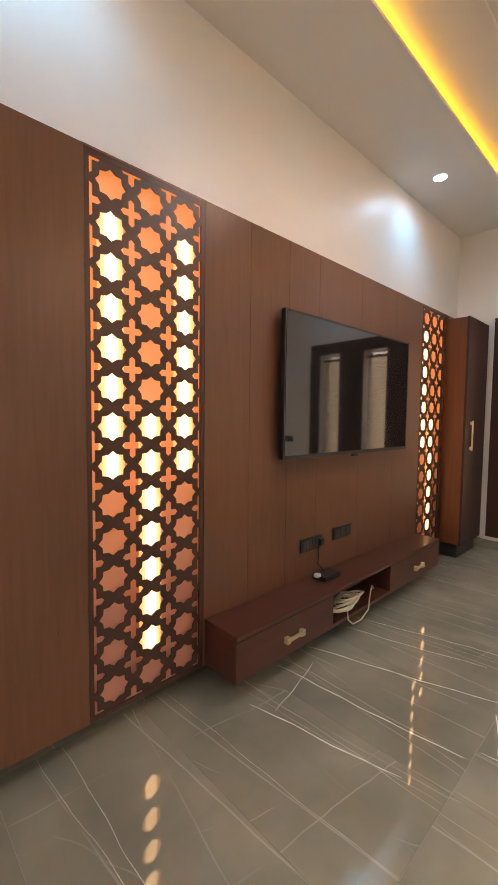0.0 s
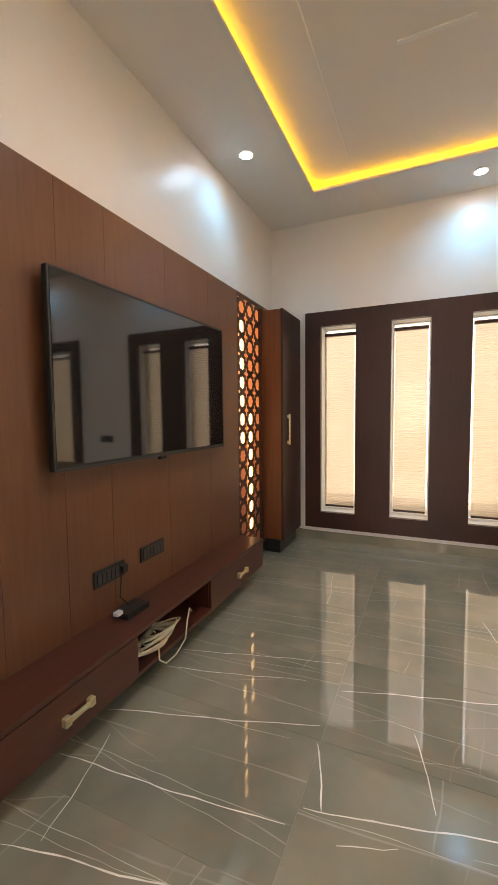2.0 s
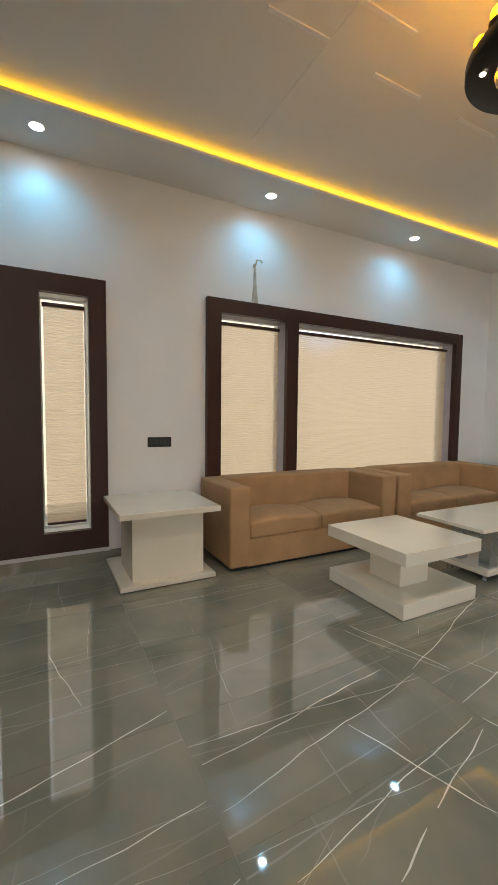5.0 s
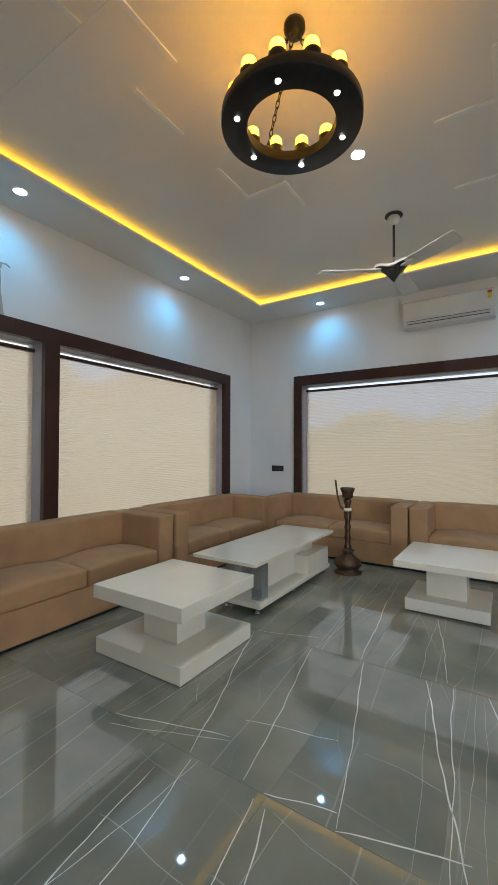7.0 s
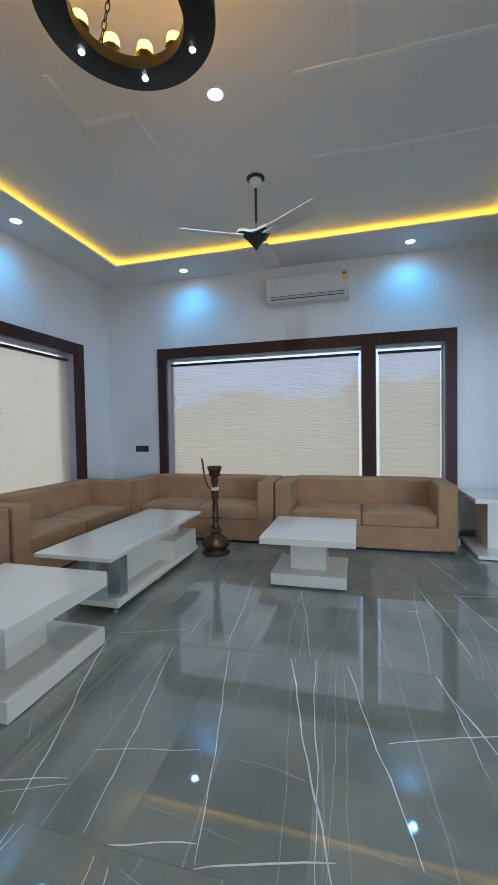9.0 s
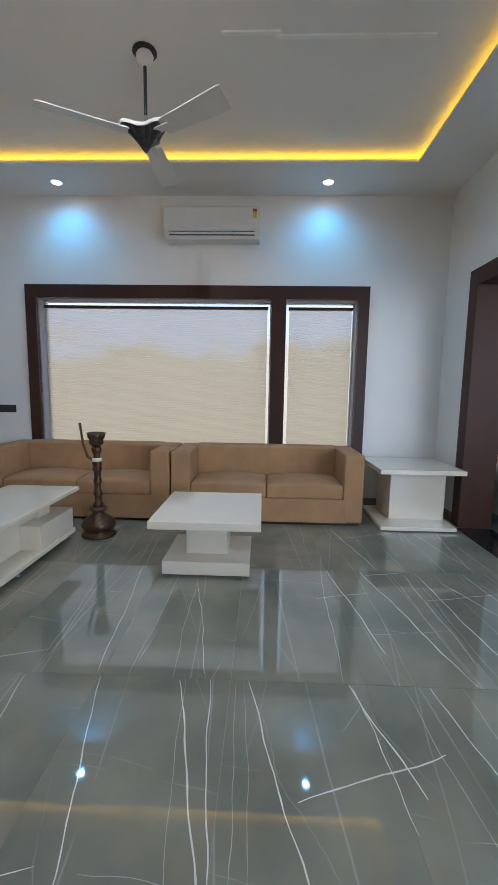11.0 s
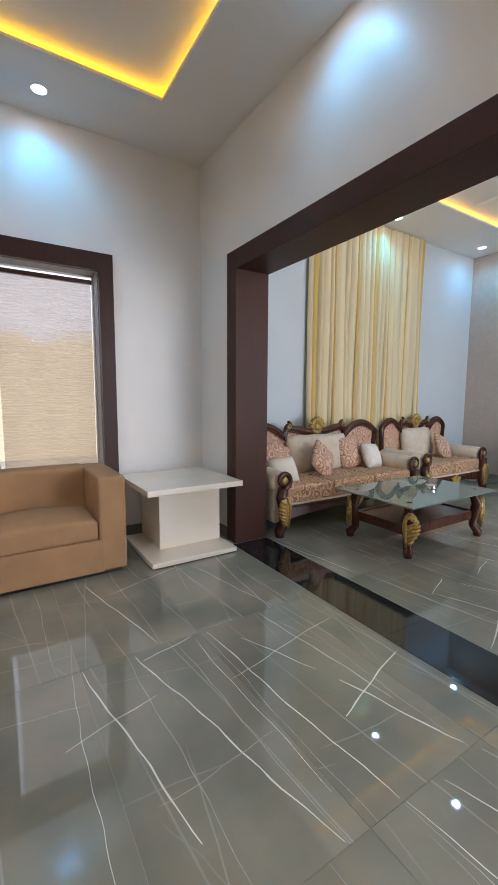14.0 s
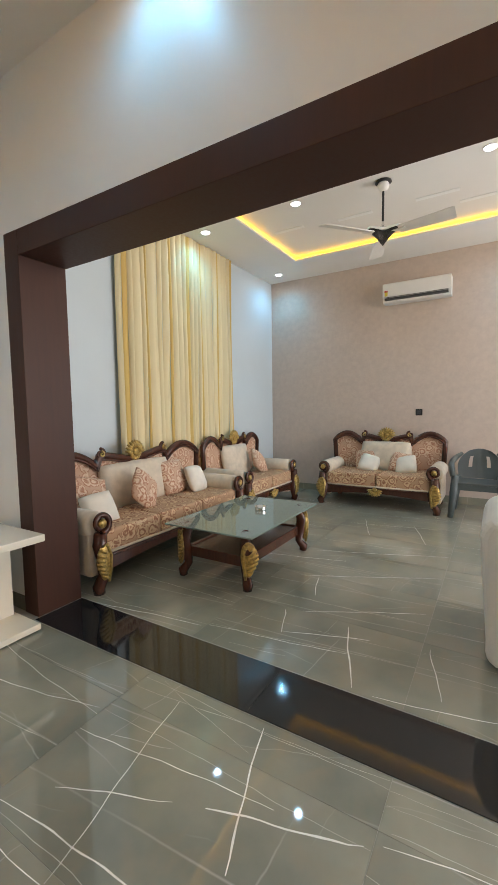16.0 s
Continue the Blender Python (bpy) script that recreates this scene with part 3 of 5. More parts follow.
window("window_1", lambda u, d: (XE - 0.055 + d, u), (-0.485, 1.585, 0.14, 2.415), [(a, b, 0.31, 2.265) for a, b in D1], "dark wenge board with three tall narrow windows")
window("window_2", lambda u, d: (XE - 0.055 + d, u), (-5.12, -1.40, 0.42, 2.42), [(-2.30, -1.545, 0.55, 2.285), (-4.98, -2.44, 0.55, 2.285)], "dark wenge window frame with two wide panes")
window("window_3", lambda u, d: (u, YS + 0.04 - d), (0.535, 4.311, 0.42, 2.425), [(0.65, 1.43, 0.55, 2.285), (1.585, 4.19, 0.55, 2.285)], "dark wenge window frame with two panes, one very wide")

# added fill lamp in the invented opening at the back room's unseen north end
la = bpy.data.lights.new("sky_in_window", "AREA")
la.shape, la.size, la.size_y, la.energy, la.color = "RECTANGLE", 3.4, 2.7, FILL_W, (0.93, 0.98, 1.0)
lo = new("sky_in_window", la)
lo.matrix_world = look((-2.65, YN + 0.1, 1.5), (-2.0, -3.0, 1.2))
# second added fill lamp, out of view by the wallpaper; no window built there
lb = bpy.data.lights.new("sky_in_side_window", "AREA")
lb.shape, lb.size, lb.size_y, lb.energy, lb.color = "RECTANGLE", 2.2, 1.6, FILL_W * 0.75, (0.95, 0.98, 0.98)
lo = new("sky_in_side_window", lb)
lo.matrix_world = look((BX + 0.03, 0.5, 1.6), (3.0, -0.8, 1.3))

bm = bmesh.new()
add_box(bm, XE - 0.03, XE, 1.587, 1.62, 0.098, 2.42)
add_box(bm, XE - 0.03, XE, -0.50, 1.586, 0.098, 0.138)
structure("trim", bm, "trimwhite", "white painted edge round the dark window board")

# opening frame to the next room
OX0, OX1 = XW + 0.02, BACK_XE
bm = bmesh.new()
add_box(bm, OX1, OX0, -5.21, -5.06, 0, 2.44, bev=0.003)
add_box(bm, OX1, OX0, -5.06, 1.10, 2.29, 2.44, bev=0.003)
add_box(bm, OX1, OX0, 1.10, 1.25, 0, 2.44, bev=0.003)
structure("door_1", bm, "frame_v", "wide dark wenge opening frame between the two rooms")


# ---- carved screen (jali) ----
def jali(x0, x1, z0, z1, rows, cols, bright):
    from mathutils.geometry import tessellate_polygon
    t = thing("light_screen", "tall cut-out wooden screen of stars and crosses lit amber", "screen", "lit screens", pose(0, 0, 0))
    y = 1.845
    px, pz = (x1 - x0 - 0.04) / cols, (z1 - z0 - 0.04) / rows
    fx, fz = x0 + 0.02, z0 + 0.02

    def star(cx, cz):
        out = []
        for k in range(16):
            r = (0.362 if k % 2 == 0 else 0.292)
            a = k * math.pi / 8
            out.append((cx + r * px * math.cos(a), cz + r * px * math.sin(a) * min(1, pz / px * 1.02)))
        return out

    aw, al = 0.080, 0.272

    def cell(cx, cz, i):
        # outline with a quarter of a cross cut from each corner
        w, h = px / 2, pz / 2
        a, b = aw * px, al * px
        o = []
        for sx, sz in ((1, 1), (-1, 1), (-1, -1), (1, -1)):
            if (sx < 0 and i == 0) or (sx > 0 and i == cols - 1):
                b2 = 0.43 * pz
            else:
                b2 = 0.35 * pz
            q = [(w, h - b2), (w - a, h - b2 + 0.012), (w - a, h - a), (w - b + 0.012, h - a), (w - b, h)]
            if sx * sz < 0:
                q = q[::-1]
            o += [(cx + sx * u, cz + sz * v) for u, v in q]
        return o

    bm = bmesh.new()
    TH = 0.005
    for i in range(cols):
        for j in range(rows):
            cx, cz = fx + (i + 0.5) * px, fz + (j + 0.5) * pz
            loops = [cell(cx, cz, i), star(cx, cz)[::-1]]
            flat = [p for lp in loops for p in lp]
            tris = tessellate_polygon([[Vector((u, v, 0)) for u, v in lp] for lp in loops])
            f = [bm.verts.new((u, y, v)) for u, v in flat]
            g = [bm.verts.new((u, y + TH, v)) for u, v in flat]
            for tri in tris:
                bm.faces.new([f[k] for k in tri])
                bm.faces.new([g[k] for k in tri][::-1])
            s = 0
            for lp in loops:
                for k in range(len(lp)):
                    a, b = s + k, s + (k + 1) % len(lp)
                    bm.faces.new((f[a], f[b], g[b], g[a]))
                s += len(lp)
    add_box(bm, x0, fx + 0.0005, y - 0.002, y + TH + 0.002, z0, z1)
    add_box(bm, x1 - 0.0205, x1, y - 0.002, y + TH + 0.002, z0, z1)
    add_box(bm, fx + 0.0005, x1 - 0.0205, y - 0.002, y + TH + 0.002, z0, z0 + 0.0205)
    add_box(bm, fx + 0.0005, x1 - 0.0205, y - 0.002, y + TH + 0.002, z1 - 0.0205, z1)
    part("screen_board", bm, "screen", t, "dark brown cut-out board")
    box_part("backing_board", (x0, x1, 1.882, 1.890, z0, z1), "jaliback", t, "salmon backing board with an amber glow painted in", bev=0)
    for c, j0, j1 in bright:
        cx = fx + (c + 0.5) * px
        bm = bmesh.new()
        add_box(bm, cx - 0.027, cx + 0.027, 1.8505, 1.857, fz + j0 * pz, fz + j1 * pz, bev=0.006)
        part("led_tube", bm, "tube", t, "glowing warm light tube")
        # yellow then amber strips imitate light fading outward from the tube
        for near, far, glow_, words in ((0.0275, 0.039, "tube_halo_inner", "yellow strip painting the halo of the light tube"), (0.0395, 0.054, "tube_edge", "dim amber strip painting the tube's fading halo")):
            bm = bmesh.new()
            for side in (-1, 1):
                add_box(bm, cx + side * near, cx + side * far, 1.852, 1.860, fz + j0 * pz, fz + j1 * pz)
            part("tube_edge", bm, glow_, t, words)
        # added strip that keeps the tube's light off the backing board
        box_part("tube_channel", (cx - 0.054, cx + 0.054, 1.862, 1.866, fz + j0 * pz, fz + j1 * pz), "trimwhite", t, "added white strip blocking light behind the tube", bev=0)
    return t


Z0P, Z1P = 0.10, 2.375
BR = [(0, 6.1, 12.9), (1, 1.1, 7.9), (2, 6.1, 12.9)]
jali(0.915, 1.49, Z0P, Z1P, 14, 3, BR)
jali(3.91, 4.465, Z0P, Z1P, 14, 3, BR[:2])

# ---- dark panelling ----
panels = []
for a, b in ((-0.2, 0.912), (1.493, 1.793), (1.797, 2.106), (2.110, 2.398), (2.402, 2.90), (2.904, 3.42), (3.424, 3.905)):
    bm = bmesh.new()
    add_box(bm, a - 0.0012, b + 0.0012, 1.84, 1.975, Z0P, 2.385, bev=0.0008, seg=1)
    panels.append(part("panel", bm, "panel"))
bm = bmesh.new()
add_box(bm, 0.905, 1.50, 1.84, 1.975, 2.378, 2.386)
add_box(bm, 3.90, 4.50, 1.84, 1.975, 2.378, 2.386)
add_box(bm, 4.50, 5.06, 1.84, 1.975, Z0P, 2.386)
add_box(bm, -0.2, 4.9, 1.9752, 1.979, Z0P, 2.38)
panelling = structure("wall_panelling", bm, "panel", "dark walnut laminate panelling with fine upright joints")
for p in panels:
    p.parent = panelling


def television():
    t = thing("television", "large black flat television hung on the dark panelling, switched off", "television")
    x0, x1, z0, z1, y = 2.0, 3.49, 1.125, 1.975, 1.772
    t.matrix_basis = pose(2.2, 1.8, 0, 0, 0, -0.45) @ pose(-2.2, -1.8, 0)
    bm = bmesh.new()
    add_box(bm, x0, x1, y, y + 0.03, z0, z1, bev=0.004)
    add_box(bm, x0 + 0.25, x1 - 0.25, y + 0.03, y + 0.055, z0 + 0.05, z1 - 0.2, bev=0.01)
    part("television_body", bm, "tvbody", t, "slim black plastic housing")
    box_part("screen", (x0 + 0.012, x1 - 0.012, y - 0.002, y + 0.002, z0 + 0.022, z1 - 0.012), "tvblack", t, "glossy black glass screen", bev=0)
    bm = bmesh.new()
    add_box(bm, x0, x1, y - 0.003, y + 0.003, z0 - 0.001, z0 + 0.010)
    part("lower_trim", bm, "slot", t, "thin grey lower edge")
    bm = bmesh.new()
    for q in ((x0, x0 + 0.006, z0 + 0.010, z1), (x1 - 0.006, x1, z0 + 0.010, z1), (x0 + 0.006, x1 - 0.006, z1 - 0.006, z1)):
        add_box(bm, q[0], q[1], y - 0.0025, y + 0.003, q[2], q[3])
    part("bezel", bm, "slot", t, "thin dark grey bezel")
    box_part("wall_bracket", (2.5, 3.0, y + 0.055, 1.837, 1.35, 1.75), "tvbody", t, bev=0.003)
    box_part("sensor", (2.72, 2.78, y - 0.001, y + 0.02, z0 - 0.02, z0), "tvbody", t, bev=0.003)


television()

# ---- low floating console ----
t = thing("tv_console", "long low walnut console under the television with open niche", "console")
c0, c1, yf, zb, zt = 1.50, 3.845, 1.60, 0.115, 0.345
bm = bmesh.new()
add_box(bm, c0, c1, yf - 0.004, 1.838, zt - 0.024, zt, bev=0.003)
add_box(bm, c0, c1, yf + 0.02, 1.838, zb, zb + 0.02)
add_box(bm, c0, c0 + 0.018, yf + 0.02, 1.838, zb + 0.02, zt - 0.024)
add_box(bm, c1 - 0.018, c1, yf + 0.02, 1.838, zb + 0.02, zt - 0.024)
add_box(bm, 2.262, 2.28, yf + 0.02, 1.838, zb + 0.02, zt - 0.024)
add_box(bm, 2.98, 2.998, yf + 0.02, 1.838, zb + 0.02, zt - 0.024)
add_box(bm, 2.28, 2.98, 1.82, 1.838, zb + 0.02, zt - 0.024)
add_box(bm, 2.28, 2.98, yf, yf + 0.02, zb, zb + 0.02)
part("body", bm, "console", t)
for a, b in ((c0, 2.278), (2.982, c1)):
    d = box_part("drawer", (a, b, yf, yf + 0.019, zb, zt - 0.030), "console", t, bev=0.002)
    m_ = (a + b) / 2 + 0.02
    bm = bmesh.new()
    add_box(bm, m_ - 0.075, m_ + 0.075, yf - 0.026, yf - 0.012, 0.196, 0.216, bev=0.005)
    add_box(bm, m_ - 0.075, m_ - 0.045, yf - 0.026, yf, 0.188, 0.224, bev=0.004)
    add_box(bm, m_ + 0.045, m_ + 0.075, yf - 0.026, yf, 0.188, 0.224, bev=0.004)
    part("handle", bm, "handle", d, "pale gold bar handle")

# tangled cable in the niche
rng = random.Random(5)
t = thing("cable_coil", "tangled cream cable lying in the open niche of the console", "cable")
for s in range(4):
    pts = []
    for k in range(60):
        a = k * 0.42 + s * 1.3
        r = 0.088 + 0.045 * math.sin(k * 0.37 + s) + rng.uniform(-0.006, 0.006)
        pts.append((2.46 + 0.035 * s + r * 1.3 * math.cos(a), 1.655 + 0.055 * math.sin(a) + 0.006 * s, zb + 0.032 + 0.008 * s + 0.035 * abs(math.sin(a * 0.5 + s)) + 0.02 * (k / 60)))
    bm = bmesh.new()
    add_tube(bm, pts, 0.0045, 6)
    part("cable_loop", bm, "cable", t)
bm = bmesh.new()
add_tube(bm, [(2.46, 1.62, zb + 0.06), (2.42, 1.585, 0.12), (2.46, 1.575, 0.085), (2.56, 1.58, 0.075), (2.66, 1.585, 0.11), (2.70, 1.60, zb + 0.07), (2.76, 1.62, zb + 0.12), (2.80, 1.63, zb + 0.08)], 0.0045, 6)
part("cable_end", bm, "cable", t)

t = thing("tv_box", "small black set-top box on top of the console", "electronic box")
box_part("box_case", (2.33, 2.50, 1.70, 1.80, zt, zt + 0.03), "tvbody", t, bev=0.004)
box_part("plug", (2.29, 2.33, 1.73, 1.76, zt + 0.03, zt + 0.05), "trimwhite", t, bev=0.004)
bm = bmesh.new()
add_tube(bm, [(2.42, 1.77, zt + 0.03), (2.40, 1.81, 0.42), (2.43, 1.825, 0.50), (2.43, 1.826, 0.55)], 0.004, 6)
part("lead", bm, "tvbody", t)


def switch_plate(at, w, h, n, label="black switch and socket plate on the wall"):
    """Plate faces -y in its own frame."""
    t = thing("switch_plate", label, "switch", "wall plates", at)
    box_part("plate", (-w / 2, w / 2, -0.010, 0, -h / 2, h / 2), "tvbody", t, bev=0.003)
    step = (w - 0.03) / n
    for k in range(n):
        x = -w / 2 + 0.015 + k * step
        box_part("rocker", (x + 0.003, x + step - 0.003, -0.015, -0.0095, -h / 2 + 0.016, h / 2 - 0.016), "slot", t, "dark grey rocker", bev=0.002)
    return t


switch_plate(pose(2.355, 1.838, 0.555), 0.215, 0.085, 6, "black socket plate on the dark panelling")
switch_plate(pose(2.705, 1.838, 0.570), 0.215, 0.085, 6, "black socket plate on the dark panelling")
switch_plate(pose(XE, -0.95, 1.045, 0, 0, -90), 0.22, 0.09, 8, "black switch plate on the white wall")
switch_plate(pose(4.60, YS, 1.053, 0, 0, 180), 0.20, 0.085, 8, "black switch plate on the white wall beside a window")
switch_plate(pose(BX, -3.50, 1.26, 0, 0, 90), 0.09, 0.09, 2, "small black socket plate on the wallpaper")
bm = bmesh.new()
add_box(bm, 2.42, 2.46, 1.80, 1.826, 0.535, 0.575, bev=0.006)
plug = part("power_plug", bm, "tvbody")
tagged(plug, "black plug pushed into the panel socket", "plug")

# tall cabinet
t = thing("tall_cabinet", "tall narrow walnut cabinet beside the lit screen with its door closed", "cabinet")
bm = bmesh.new()
add_box(bm, 4.47, 5.03, 1.657, 1.838, 0.14, 2.345, bev=0.002)
part("body", bm, "lit_cabinet_side", t, "walnut side tinted as if lit by the screen")
d = box_part("door", (4.467, 5.033, 1.635, 1.656, 0.138, 2.348), "frame", t, "dark wenge door", bev=0.002)
bm = bmesh.new()
add_box(bm, 4.585, 4.612, 1.606, 1.618, 1.06, 1.36, bev=0.005)
add_box(bm, 4.589, 4.608, 1.612, 1.635, 1.07, 1.10, bev=0.003)
add_box(bm, 4.589, 4.608, 1.612, 1.635, 1.32, 1.35, bev=0.003)
part("handle", bm, "handle", d, "pale gold upright handle")
box_part("plinth", (4.50, 5.0, 1.68, 1.838, 0.0, 0.138), "tvbody", t, "dark plinth")


# ---- sofas ----
def sofa(width=1.87, label="tan suede two-seat sofa with square arms"):
    """Faces -y; its left front foot corner is at the origin, x runs along its width."""
    t = thing("sofa", label, "sofa", "tan sofas round the room")
    D, AW, AH = 0.70, 0.19, 0.705
    bm = bmesh.new()
    add_box(bm, AW - 0.03, width - AW + 0.03, 0.0006, D - 0.02, 0.031, 0.262, bev=0.002, seg=2)
    part("base", bm, "sofa", t)
    for x0 in (0.0, width - AW):
        bm = bmesh.new()
        add_box(bm, x0, x0 + AW, 0.0, D, 0.03, AH, bev=0.026, seg=4)
        a = part("arm", bm, "sofa", t)
        bm = bmesh.new()
        add_tube(bm, [(x0 + 0.018, 0.004, 0.05), (x0 + 0.018, 0.004, AH - 0.03), (x0 + 0.035, 0.006, AH - 0.014), (x0 + AW - 0.035, 0.006, AH - 0.014), (x0 + AW - 0.018, 0.004, AH - 0.03), (x0 + AW - 0.018, 0.004, 0.05)], 0.004, 6)
        part("piping", bm, "sofa", a)
    bm = bmesh.new()
    add_box(bm, AW - 0.02, width - AW + 0.02, D - 0.19, D, 0.20, 0.715, bev=0.04, seg=5)
    part("backrest", bm, "sofa", t)
    inner = (width - 2 * AW) / 2
    for k in range(2):
        bm = bmesh.new()
        cw, cd = inner - 0.004, D - 0.19
        add_box(bm, -cw / 2, cw / 2, -cd / 2, cd / 2, -0.075, 0.075, bev=0.03, seg=4)
        bmesh.ops.subdivide_edges(bm, edges=[e for e in bm.edges if e.calc_length() > 0.2], cuts=7, use_grid_fill=True)
        for v in bm.verts:
            if v.co.z > 0:
                u, q = v.co.x / (cw / 2), v.co.y / (cd / 2)
                v.co.z += (v.co.z / 0.075) * (0.042 * max(0.0, 1 - u * u) * max(0.0, 1 - q * q) ** 0.6 - 0.012 * abs(u * q))
            v.co += Vector((AW + inner * (k + 0.5), 0.010 + cd / 2, 0.333))
        for f in bm.faces:
            f.smooth = True
        part("seat_cushion", bm, "sofa", t)
    # black box darkens the shadow gap between sofa and floor
    box_part("plinth", (0.03, width - 0.03, 0.035, D - 0.04, 0.0, 0.0305), "tvbody", t, "black recessed strip filling the shadow gap under the sofa", bev=0)
    return t


s0 = sofa()
s0.matrix_basis = pose(4.345, -1.33, 0, 0, 0, -90)
copy_thing(s0, pose(4.345, -3.235, 0, 0, 0, -90))
copy_thing(s0, pose(4.43, -5.005, 0, 0, 0, 180))
copy_thing(s0, pose(2.545, -5.0, 0, 0, 0, 180))


# ---- cream lacquer tables ----
def side_table(at, label, ped):
    t = thing("side_table", label, "side table", "cream side tables", at)
    box_part("tabletop", (0, 0.79, 0, 0.77, 0.548, 0.592), "cream", t, bev=0.005)
    box_part("pedestal", (*ped, 0.04, 0.548), "cream", t, bev=0.003)
    box_part("base_plate", (0.05, 0.76, 0.02, 0.76, 0.008, 0.045), "cream", t, bev=0.004)
    box_part("under_board", (0.08, 0.74, 0.05, 0.74, 0.0, 0.009), "tvbody", t, "dark underside board", bev=0)


side_table(pose(4.275, -1.215, 0), "cream lacquer square side table beside a tan sofa", (0.12, 0.58, 0.10, 0.66))
side_table(pose(-0.235, -5.655, 0), "cream lacquer square side table in the corner by the opening", (0.07, 0.61, 0.04, 0.50))

t = thing("coffee_table", "chunky cream lacquer square coffee table on a block pedestal", "coffee table", "cream coffee tables")
box_part("tabletop", (3.12, 3.89, -2.71, -1.965, 0.362, 0.450), "cream", t, bev=0.004)
box_part("pedestal", (3.36, 3.66, -2.47, -2.19, 0.10, 0.362), "cream", t, bev=0.003)
box_part("base_plate", (3.145, 3.885, -2.71, -1.985, 0.004, 0.105), "cream", t, bev=0.004)

t = thing("coffee_table", "cream lacquer square coffee table with a thin top and raised base", "coffee table", "cream coffee tables")
box_part("tabletop", (1.655, 2.395, -4.46, -3.66, 0.397, 0.450), "cream", t, bev=0.004)
box_part("pedestal", (1.90, 2.20, -4.24, -3.98, 0.11, 0.397), "cream", t, bev=0.003)
box_part("base_plate", (1.73, 2.345, -4.37, -3.83, 0.014, 0.11), "cream", t, bev=0.004)
box_part("under_board", (1.78, 2.29, -4.32, -3.87, 0.0, 0.0145), "slot", t, "dark underside board", bev=0)

t = thing("long_coffee_table", "long low cream lacquer coffee table with steel legs", "coffee table", "cream coffee tables")
box_part("tabletop", (3.245, 3.865, -4.555, -2.93, 0.420, 0.450), "cream", t, bev=0.004)
box_part("base_plate", (3.275, 3.70, -4.52, -3.05, 0.055, 0.095), "cream", t, bev=0.004)
box_part("leg_block", (3.30, 3.40, -3.22, -3.12, 0.095, 0.420), "steel", t, "square steel leg", bev=0.003)
box_part("leg_block", (3.56, 3.66, -3.22, -3.12, 0.095, 0.420), "steel", t, "square steel leg", bev=0.003)
box_part("middle_panel", (3.44, 3.50, -4.30, -3.45, 0.095, 0.420), "cream", t, bev=0.002)
box_part("storage_box", (3.285, 3.68, -4.50, -3.98, 0.095, 0.28), "cream", t, bev=0.003)
box_part("rear_post", (3.40, 3.56, -4.34, -4.18, 0.28, 0.420), "cream", t, bev=0.003)
for x in (3.33, 3.64):
    for y in (-4.45, -3.75, -3.10):
        bm = bmesh.new()
        add_lathe(bm, [(0.0, 0), (0.024, 0.001), (0.024, 0.012), (0.014, 0.016), (0.014, 0.055), (0, 0.056)], 14, pose(x, y, 0))
        part("castor_foot", bm, "steel", t, "small metal foot")

# ---- hookah ----
t = thing("hookah", "tall carved dark brass hookah standing on the floor by the tables", "hookah", at=pose(3.10, -4.60, 0) @ Matrix.Diagonal((1.2, 1.2, 0.985, 1)))
bm = bmesh.new()
add_lathe(bm, [(0.0, 0), (0.12, 0.002), (0.125, 0.014), (0.105, 0.028), (0.085, 0.042), (0.108, 0.066), (0.124, 0.10), (0.115, 0.135), (0.08, 0.17), (0.048, 0.20), (0.040, 0.222), (0.062, 0.245), (0.058, 0.256), (0.032, 0.264), (0.03, 0.29), (0, 0.291)], 32)
part("water_base", bm, "brass", t, "dark brass round water base")
bm = bmesh.new()
add_lathe(bm, [(0.0, 0.26), (0.030, 0.262), (0.036, 0.29), (0.024, 0.31), (0.024, 0.36), (0.034, 0.385), (0.024, 0.41), (0.023, 0.47), (0.031, 0.50), (0.024, 0.53), (0.024, 0.58), (0.036, 0.605), (0.030, 0.63), (0.036, 0.66), (0.028, 0.70), (0.022, 0.73), (0.032, 0.765), (0.038, 0.79), (0.024, 0.82), (0, 0.821)], 24)
part("stem", bm, "brass", t, "turned stem")
bm = bmesh.new()
add_lathe(bm, [(0.0, 0.815), (0.034, 0.817), (0.052, 0.84), (0.048, 0.87), (0.060, 0.895), (0.066, 0.93), (0.060, 0.934), (0.050, 0.90), (0.0, 0.885)], 24)
part("bowl", bm, "brass", t, "open clay bowl")
bm = bmesh.new()
add_tube(bm, [(0.0, 0, 0.66), (0.055, 0.025, 0.72), (0.080, 0.04, 0.84), (0.098, 0.045, 1.02)], [0.011, 0.010, 0.008, 0.009], 8)
part("smoking_pipe", bm, "brass", t, "slanting wooden pipe")
bm = bmesh.new()
add_lathe(bm, [(0.030, 0.675), (0.036, 0.68), (0.036, 0.705), (0.030, 0.71)], 18)
part("collar", bm, "cream", t, "pale collar ring")


